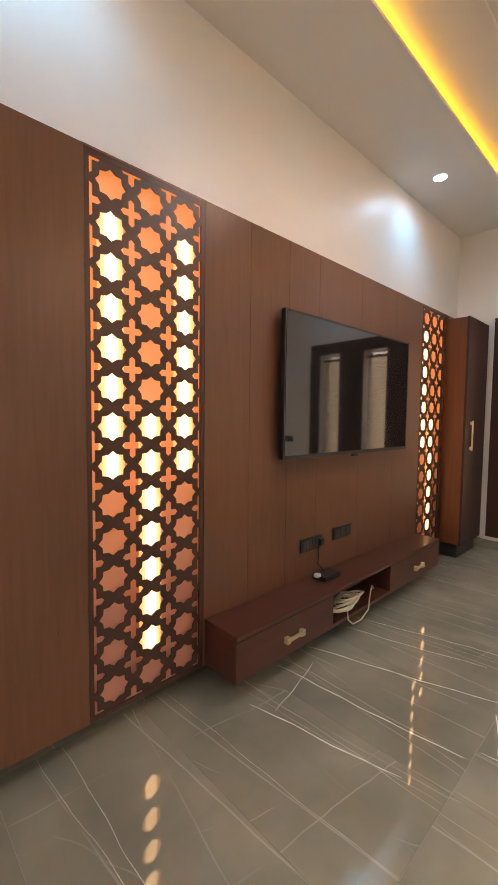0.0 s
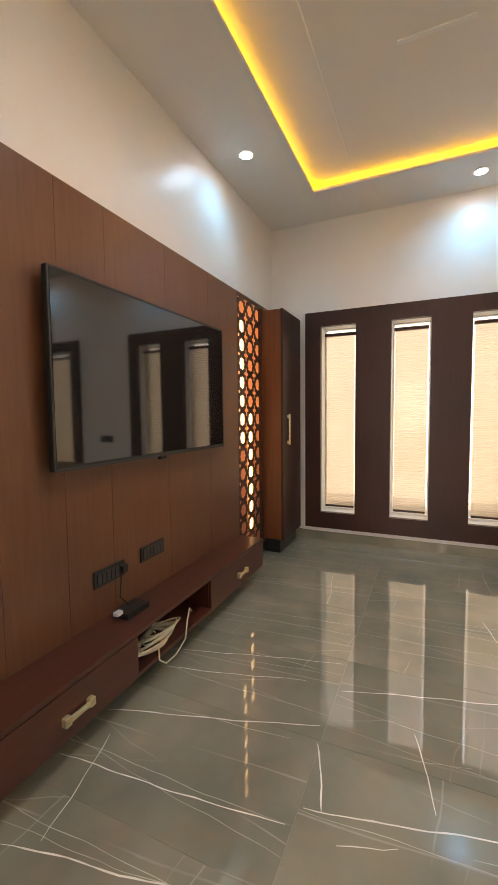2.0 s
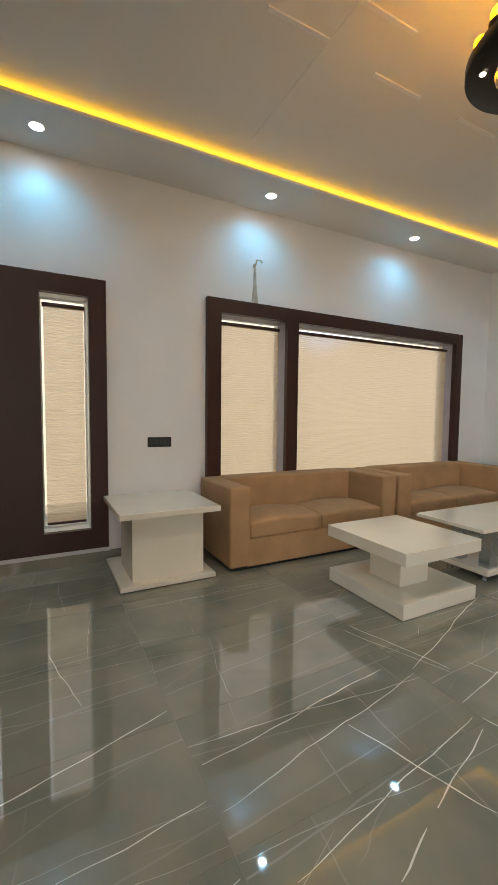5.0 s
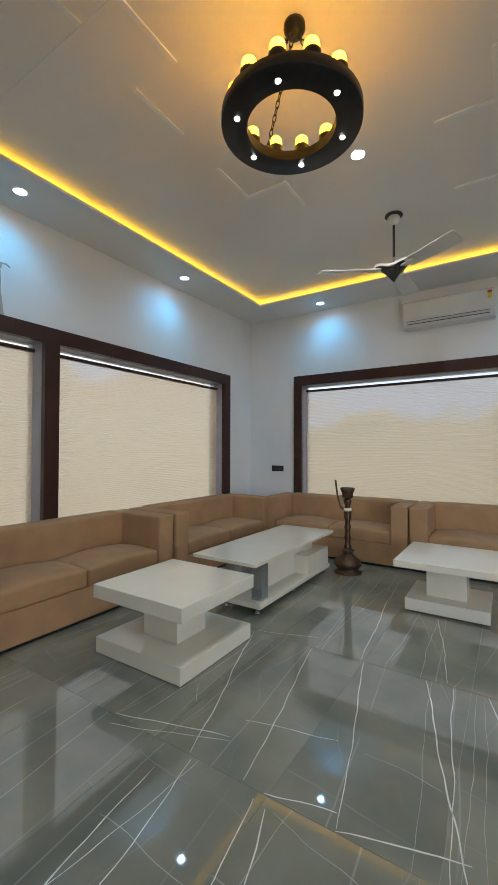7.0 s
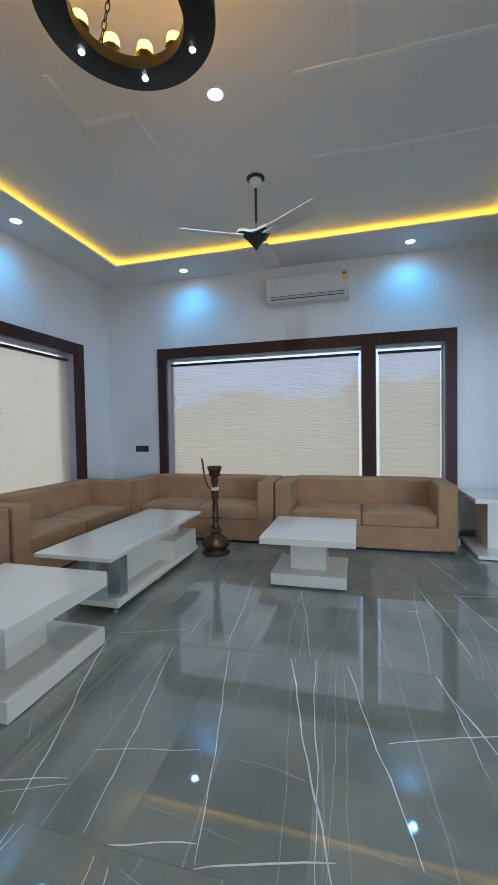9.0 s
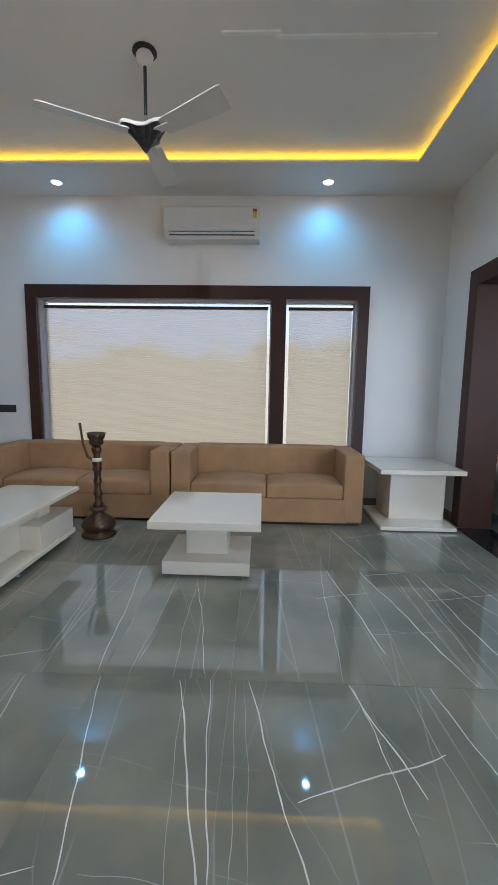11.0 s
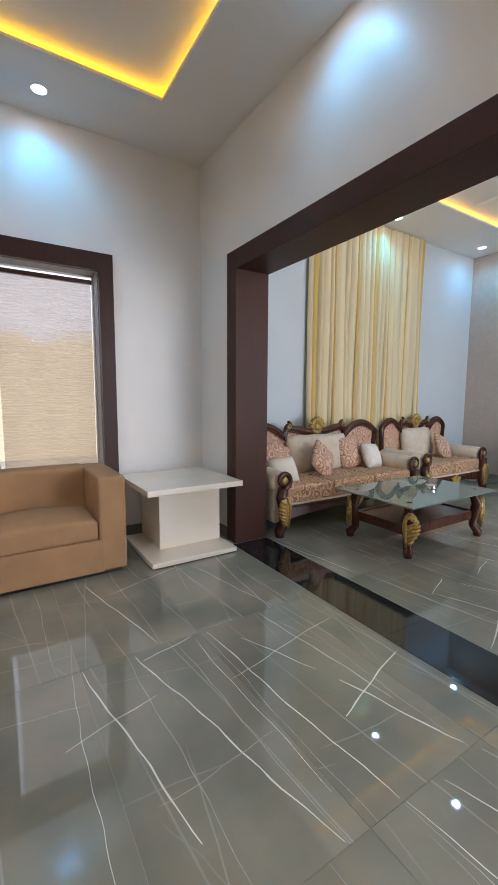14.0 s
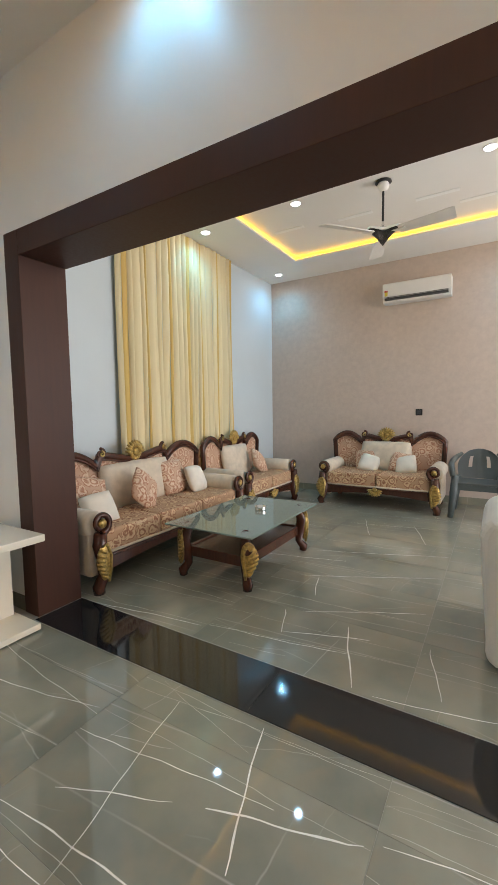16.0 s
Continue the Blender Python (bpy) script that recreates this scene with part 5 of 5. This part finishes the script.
for a in ((gx0 + 0.12, gx1 - 0.12, gy0 + 0.12, gy0 + 0.15), (gx0 + 0.12, gx1 - 0.12, gy1 - 0.15, gy1 - 0.12), (gx0 + 0.12, gx0 + 0.15, gy0 + 0.15, gy1 - 0.15), (gx1 - 0.15, gx1 - 0.12, gy0 + 0.15, gy1 - 0.15)):
    add_box(bm, *a, 0.16, 0.24, bev=0.005)
part("apron", bm, "carved", t, "carved lower apron")
for x, sx in ((gx0 + 0.13, -1), (gx1 - 0.13, 1)):
    for y, sy in ((gy0 + 0.13, -1), (gy1 - 0.13, 1)):
        bm = bmesh.new()
        add_tube(bm, [(x + sx * 0.03, y + sy * 0.03, 0), (x + sx * 0.035, y + sy * 0.035, 0.04), (x, y, 0.10), (x + sx * 0.01, y + sy * 0.01, 0.20), (x + sx * 0.025, y + sy * 0.025, 0.30), (x, y, 0.37), (x + sx * 0.02, y + sy * 0.02, 0.425)], [0.034, 0.040, 0.032, 0.048, 0.054, 0.038, 0.040], 10)
        g = part("leg", bm, "carved", t, "carved mahogany leg")
        bm = bmesh.new()
        spray = bmesh.new()
        leaf_spray(spray, 0, -0.052, 0.09, 0.29, 1)
        spray.transform(pose(x, y, 0, 0, 0, math.degrees(math.atan2(sy, sx)) + 90))
        merge(bm, spray)
        part("leg_gilding", bm, "gold", g, "gilded leaf on the leg")
t = thing("ashtray", "small round steel ashtray on the glass table top", "ashtray", at=pose(-1.92, -4.33, 0.437))
bm = bmesh.new()
add_lathe(bm, [(0.0, 0), (0.048, 0.0), (0.052, 0.006), (0.045, 0.016), (0.052, 0.028), (0.050, 0.036), (0.040, 0.034), (0.036, 0.012), (0.0, 0.010)], 28)
part("ashtray_bowl", bm, "chrome", t)

# long curtain
t = thing("long_curtain", "floor-length cream curtain with mustard stripes on the far wall", "curtain")
rng = random.Random(8)
x, k = -1.67, 0
X1 = -3.70
yc = BYS + 0.055
while x > X1:
    w = rng.uniform(0.055, 0.15)
    gold = k % 4 == 1
    if gold:
        w *= 0.5
    bm = bmesh.new()
    n = 8
    cols = []
    for i in range(n + 1):
        u = i / n
        px = x - w * u
        py = yc + 0.030 * math.sin(math.pi * u) ** 0.8 * (1.0 if not gold else 0.5) - 0.008
        cols.append([bm.verts.new((px + 0.012 * math.sin(k * 1.7 + z_ * 1.1) * (1 - z_ / 3.4), py + 0.008 * math.sin(z_ * 2.1 + k), z_)) for z_ in [0.02 + (BH - 0.03) * j / 10 for j in range(11)]])
    for a, b in zip(cols, cols[1:]):
        for j in range(10):
            f = bm.faces.new((a[j], b[j], b[j + 1], a[j + 1]))
            f.smooth = True
    part("curtain_fold", bm, "gold_curtain" if gold else "curtain", t, "mustard fold" if gold else "")
    x -= w * 0.98
    k += 1

# plastic chair and covered seat
t = thing("plastic_chair", "grey-green moulded plastic armchair near the wallpapered wall", "chair", at=pose(-4.45, -2.72, 0, 0, 0, 90))
bm = bmesh.new()
add_box(bm, -0.22, 0.22, -0.24, 0.20, 0.40, 0.425, bev=0.012)
add_box(bm, -0.21, 0.21, -0.232, -0.222, 0.335, 0.402, bev=0.004)
part("seat", bm, "chairgreen", t, "moulded seat with a turned-down front lip")
bm = bmesh.new()
rows = []
for j in range(9):
    v = j / 8
    z = 0.42 + 0.37 * v
    half = 0.22 + 0.03 * math.sin(math.pi * v) - 0.09 * v ** 4
    rows.append([(half * (2 * i / 12 - 1), 0.20 + 0.09 * v + 0.05 * (1 - (2 * i / 12 - 1) ** 2), z - 0.03 * v * (2 * i / 12 - 1) ** 2) for i in range(13)])
for j in range(8):
    for i in range(12):
        if 3 <= j <= 5 and i in (3, 8):
            continue
        vs = []
        for dy in (0, 0.012):
            vs += [bm.verts.new((q[0], q[1] + dy, q[2])) for q in (rows[j][i], rows[j][i + 1], rows[j + 1][i + 1], rows[j + 1][i])]
        for f in ((0, 1, 2, 3), (7, 6, 5, 4), (0, 4, 5, 1), (1, 5, 6, 2), (2, 6, 7, 3), (3, 7, 4, 0)):
            bm.faces.new([vs[q] for q in f])
part("backrest", bm, "chairgreen", t, "curved slotted plastic back")
for sx in (-1, 1):
    bm = bmesh.new()
    add_tube(bm, [(sx * 0.20, 0.27, 0.73), (sx * 0.26, 0.18, 0.69), (sx * 0.285, 0.0, 0.655), (sx * 0.285, -0.17, 0.64), (sx * 0.275, -0.235, 0.60), (sx * 0.26, -0.245, 0.50)], [0.02, 0.032, 0.036, 0.036, 0.034, 0.032], 8)
    part("armrest", bm, "chairgreen", t)
    for sy in (-1, 1):
        bm = bmesh.new()
        add_tube(bm, [(sx * 0.275, sy * 0.265, 0), (sx * 0.25, sy * 0.23, 0.28), (sx * 0.235, sy * 0.21, 0.52 if sy < 0 else 0.45)], [0.032, 0.045, 0.042], 8)
        part("leg", bm, "chairgreen", t)

t = thing("covered_armchair", "low armchair fully draped in a creased white sheet", "armchair")
bm = bmesh.new()
add_box(bm, -1.86, -1.06, -2.58, -1.70, 0.0, 0.79, bev=0.12, seg=6)
for v in bm.verts:
    v.co += Vector((0.02 * math.sin(v.co.z * 23 + v.co.y * 9), 0.02 * math.sin(v.co.z * 17 + v.co.x * 11), 0)) * (1 if v.co.z < 0.75 else 0.3)
    v.co.z = max(0, v.co.z)
part("sheet", bm, "cloth", t, "creased white sheet")

# ---- floor ----
bm = bmesh.new()
add_box(bm, BX - 0.2, XE + 0.2, BYS - 0.2, YN + 0.2, -0.15, -0.0015)
floor = structure("floor", bm, "grout", "polished grey marble tile floor")
bm = bmesh.new()
add_box(bm, BACK_XE + 0.002, XW + 0.05, -5.058, 1.10, -0.0013, -0.0008)
sill = structure("floor_threshold", bm, "grout", "strip of polished black granite across the opening")
for y0 in [-5.05 + 1.6 * k for k in range(4)]:
    bm = bmesh.new()
    add_box(bm, BACK_XE + 0.002, XW + 0.05, y0, min(y0 + 1.598, 1.09), -0.0006, 0.002)
    part("granite_slab", bm, "black", sill)

# outside: ground and a hedge line seen as shapes behind the blinds
bm = bmesh.new()
for x0, x1, y0, y1 in ((5.34, 400, -400, 400), (-400, 5.34, -400, -6.12), (-400, -5.4, -6.12, 400), (-5.4, 5.34, 2.3, 400)):
    add_box(bm, x0, x1, y0, y1, -0.35, -0.25)
structure("ground", bm, "ground", "dry open ground outside the windows")


bm = bmesh.new()
add_box(bm, 9.0, 9.05, -13.0, 8.0, -1.15, 8.1)
structure("backdrop", bm, "haze", "hazy pale sky above a soft high line of trees").location = (0, 0, 0.9)
bm = bmesh.new()
add_box(bm, -8.0, 9.0, -13.05, -13.0, -0.25, 9.0)
structure("backdrop", bm, "haze", "hazy pale sky above a soft line of trees")

# ---- floor tiles: one mesh, each tile an object ----
def tile_mesh(w, d):
    bm = bmesh.new()
    add_box(bm, 0, w, 0, d, -0.008, 0)
    me = bpy.data.meshes.new("tile")
    bm.to_mesh(me)
    bm.free()
    me.materials.append(M["tile"])
    return me


TW, TD, G = 0.60, 1.19, 0.0009
cache = {}


def lay(x0, x1, y0, y1, jx, jy):
    x = jx + math.floor((x0 - jx) / TW) * TW
    while x < x1 - 1e-6:
        y = jy + math.floor((y0 - jy) / TD) * TD
        while y < y1 - 1e-6:
            a, b, c, d = max(x, x0) + G, min(x + TW, x1) - G, max(y, y0) + G, min(y + TD, y1) - G
            if b - a > 0.02 and d - c > 0.02:
                key = (round(b - a, 3), round(d - c, 3))
                if key not in cache:
                    cache[key] = tile_mesh(*key)
                ob = new("tile", cache[key])
                ob.location = (a, c, 0)
                ob.parent = floor
            y += TD
        x += TW


lay(XW + 0.055, XE, YS, YN, 0.58, -2.825)
lay(BX, BACK_XE, BYS, YN, -1.2, -2.86)

# ---- marble veins: thin wavering inlays, each ending at a tile's edge ----
rng = random.Random(21)
strong, faint = bmesh.new(), bmesh.new()


def vein(bm, x0, y0, x1, y1, w, wander=0.008):
    length = math.hypot(x1 - x0, y1 - y0)
    n = max(4, int(length / 0.045))
    ux, uy = (x1 - x0) / length, (y1 - y0) / length
    ph, f1, f2 = rng.uniform(0, 6), rng.uniform(4, 7), rng.uniform(17, 30)
    last = None
    for i in range(n + 1):
        u = i / n
        env = math.sin(math.pi * u) ** 0.5
        off = env * wander * (math.sin(ph + f1 * u * length) + 0.35 * math.sin(2 * ph + f2 * u * length)) + rng.uniform(-0.0011, 0.0011)
        hw = w * 0.00045 * (0.45 + 0.55 * min(1, 6 * u, 6 * (1 - u))) * rng.uniform(0.7, 1.2)
        cx, cy = x0 + ux * u * length - uy * off, y0 + uy * u * length + ux * off
        pair = [bm.verts.new((cx - uy * q * hw, cy + ux * q * hw, 0.0004)) for q in (-1, 1)]
        if last:
            bm.faces.new((last[0], pair[0], pair[1], last[1]))
        last = pair


# seen from the middle of the room, between the joints at -2.82 and -1.63
for v in ((2.01, -2.81, 1.70, -1.65, 7), (1.87, -2.82, 1.75, -1.65, 5), (1.70, -2.82, 1.45, -1.80, 6), (2.37, -2.81, 2.11, -1.65, 5),
          (1.25, -2.82, 1.10, -2.31, 7), (1.24, -2.81, 1.17, -2.20, 4), (1.52, -2.28, 0.97, -2.48, 7), (0.89, -2.82, 0.78, -2.05, 5),
          (2.11, -1.64, 1.70, -1.76, 7), (2.40, -1.64, 2.13, -1.71, 6), (3.26, -1.65, 2.69, -1.82, 6), (2.69, -1.96, 2.26, -2.07, 4),
          (3.18, -2.81, 2.78, -1.65, 6), (2.72, -2.81, 2.50, -1.65, 5), (3.18, -2.84, 2.71, -2.99, 4), (0.42, -2.82, 0.30, -1.9, 5)):
    vein(strong, *v)
# towards the curtain side, between -4.02 and -2.83
for v in ((0.93, -3.98, 0.67, -2.84, 7), (0.54, -3.99, 0.43, -2.84, 6), (-0.20, -3.34, 0.33, -3.17, 8), (0.20, -3.34, 0.05, -2.85, 8),
          (-0.14, -3.75, 0.61, -3.60, 4), (0.19, -4.01, 0.09, -3.14, 4), (0.93, -3.68, 1.30, -3.58, 4), (0.91, -3.93, 0.63, -4.00, 5),
          (1.17, -4.00, 1.02, -3.05, 7), (0.41, -3.85, 0.24, -3.45, 5), (0.99, -4.91, 0.80, -4.04, 5), (0.24, -4.83, 0.07, -4.04, 4),
          (0.89, -4.69, 0.35, -4.87, 4), (0.62, -3.95, 0.60, -2.97, 3), (2.08, -3.78, 1.90, -2.85, 4), (2.52, -4.00, 2.40, -2.85, 4)):
    vein(strong, *v)
# towards the tall windows and the panelling
for v in ((2.72, 0.73, 3.05, -0.43, 7), (2.07, 0.73, 2.32, -0.43, 7), (2.57, 0.39, 2.22, 0.31, 5), (3.25, -0.10, 3.74, 0.02, 4),
          (2.36, 0.755, 2.08, 0.67, 7), (2.17, 1.70, 2.46, 0.77, 7), (1.90, 1.70, 1.99, 0.77, 6), (1.57, 1.58, 1.72, 0.90, 6),
          (1.63, 1.47, 2.06, 1.58, 4), (2.54, 1.67, 2.73, 0.90, 4), (2.71, 1.70, 2.94, 0.76, 4), (1.99, 0.60, 2.06, 0.42, 4)):
    vein(strong, *v)
for v in ((2.52, -0.47, 2.75, -1.62, 5), (2.63, -1.09, 2.11, -1.27, 7), (2.72, -0.47, 2.85, -1.50, 6), (2.24, -0.57, 2.42, -1.60, 5),
          (2.11, -0.83, 2.18, -1.02, 6), (2.21, -1.11, 2.36, -1.58, 6), (3.24, -1.58, 2.67, -1.80, 4), (2.54, 0.03, 2.58, -0.43, 5),
          (0.25, -2.80, 0.02, -1.90, 5), (0.02, -2.80, -0.10, -2.10, 5)):
    vein(strong, *v)
# the back room
for v in ((-0.91, -3.62, -1.07, -3.13, 6), (-0.90, -3.61, -1.16, -3.71, 6), (-1.15, -3.28, -0.63, -3.10, 8), (-1.20, -3.60, -1.55, -2.90, 6),
          (-2.34, -3.95, -2.72, -2.87, 6), (-1.76, -3.71, -1.46, -3.62, 5), (-1.73, -3.86, -2.19, -2.88, 6), (-3.64, -3.87, -3.03, -3.65, 5),
          (-3.57, -3.30, -2.98, -3.10, 5), (-2.03, -4.37, -2.20, -3.63, 5), (-0.75, -4.04, -0.88, -3.20, 5), (-0.62, -3.00, -0.80, -2.00, 6)):
    vein(strong, *v)
for v in ((-1.15, -2.82, -0.74, -2.72, 5), (-0.60, -4.9, -0.72, -4.08, 5), (-3.4, -3.98, -3.6, -2.88, 5), (-4.1, -3.2, -3.8, -2.3, 4)):
    vein(strong, *v)
# fainter ones on every tile, mostly along its length
for x0, x1, y0, y1, jx, jy in ((XW + 0.055, XE, YS, YN, 0.58, -2.825), (BX, BACK_XE, BYS, YN, -1.2, -2.86)):
    for i in range(math.floor((x0 - jx) / TW), math.ceil((x1 - jx) / TW)):
        for j in range(math.floor((y0 - jy) / TD), math.ceil((y1 - jy) / TD)):
            a, b = max(x0, jx + i * TW), min(x1, jx + i * TW + TW)
            c, d = max(y0, jy + j * TD), min(y1, jy + j * TD + TD)
            if b - a < 0.1 or d - c < 0.1:
                continue
            for k in range(rng.choice((1, 2, 3, 3))):
                p = rng.uniform(a + 0.02, b - 0.02)
                q = min(b - 0.01, max(a + 0.01, p + rng.uniform(-0.17, 0.07)))
                lo_, hi_ = (c + 0.003, d - 0.003) if k < 2 else sorted((rng.uniform(c, d), rng.uniform(c, d)))
                if hi_ - lo_ > 0.12:
                    vein(faint if k else (strong if rng.random() < 0.35 else faint), q if q < p else p, lo_, p if q < p else q, hi_, rng.uniform(2.2, 3.6)) if rng.random() < 0.3 else vein(faint, p if q < p else q, lo_, q if q < p else p, hi_, rng.uniform(2.2, 3.8))
            if rng.random() < 0.45 and b - a > 0.4:
                y = rng.uniform(c + 0.15, d - 0.25)
                vein(faint, a + 0.03, y, rng.uniform(a + 0.3, b - 0.02), y + rng.uniform(-0.12, 0.2), rng.uniform(2.5, 4), 0.012)
part("marble_vein", strong, "vein", floor, "thin pale veins of the marble tiles", kind="stuff")
part("marble_vein", faint, "vein_faint", floor, "faint grey veins of the marble tiles", kind="stuff")
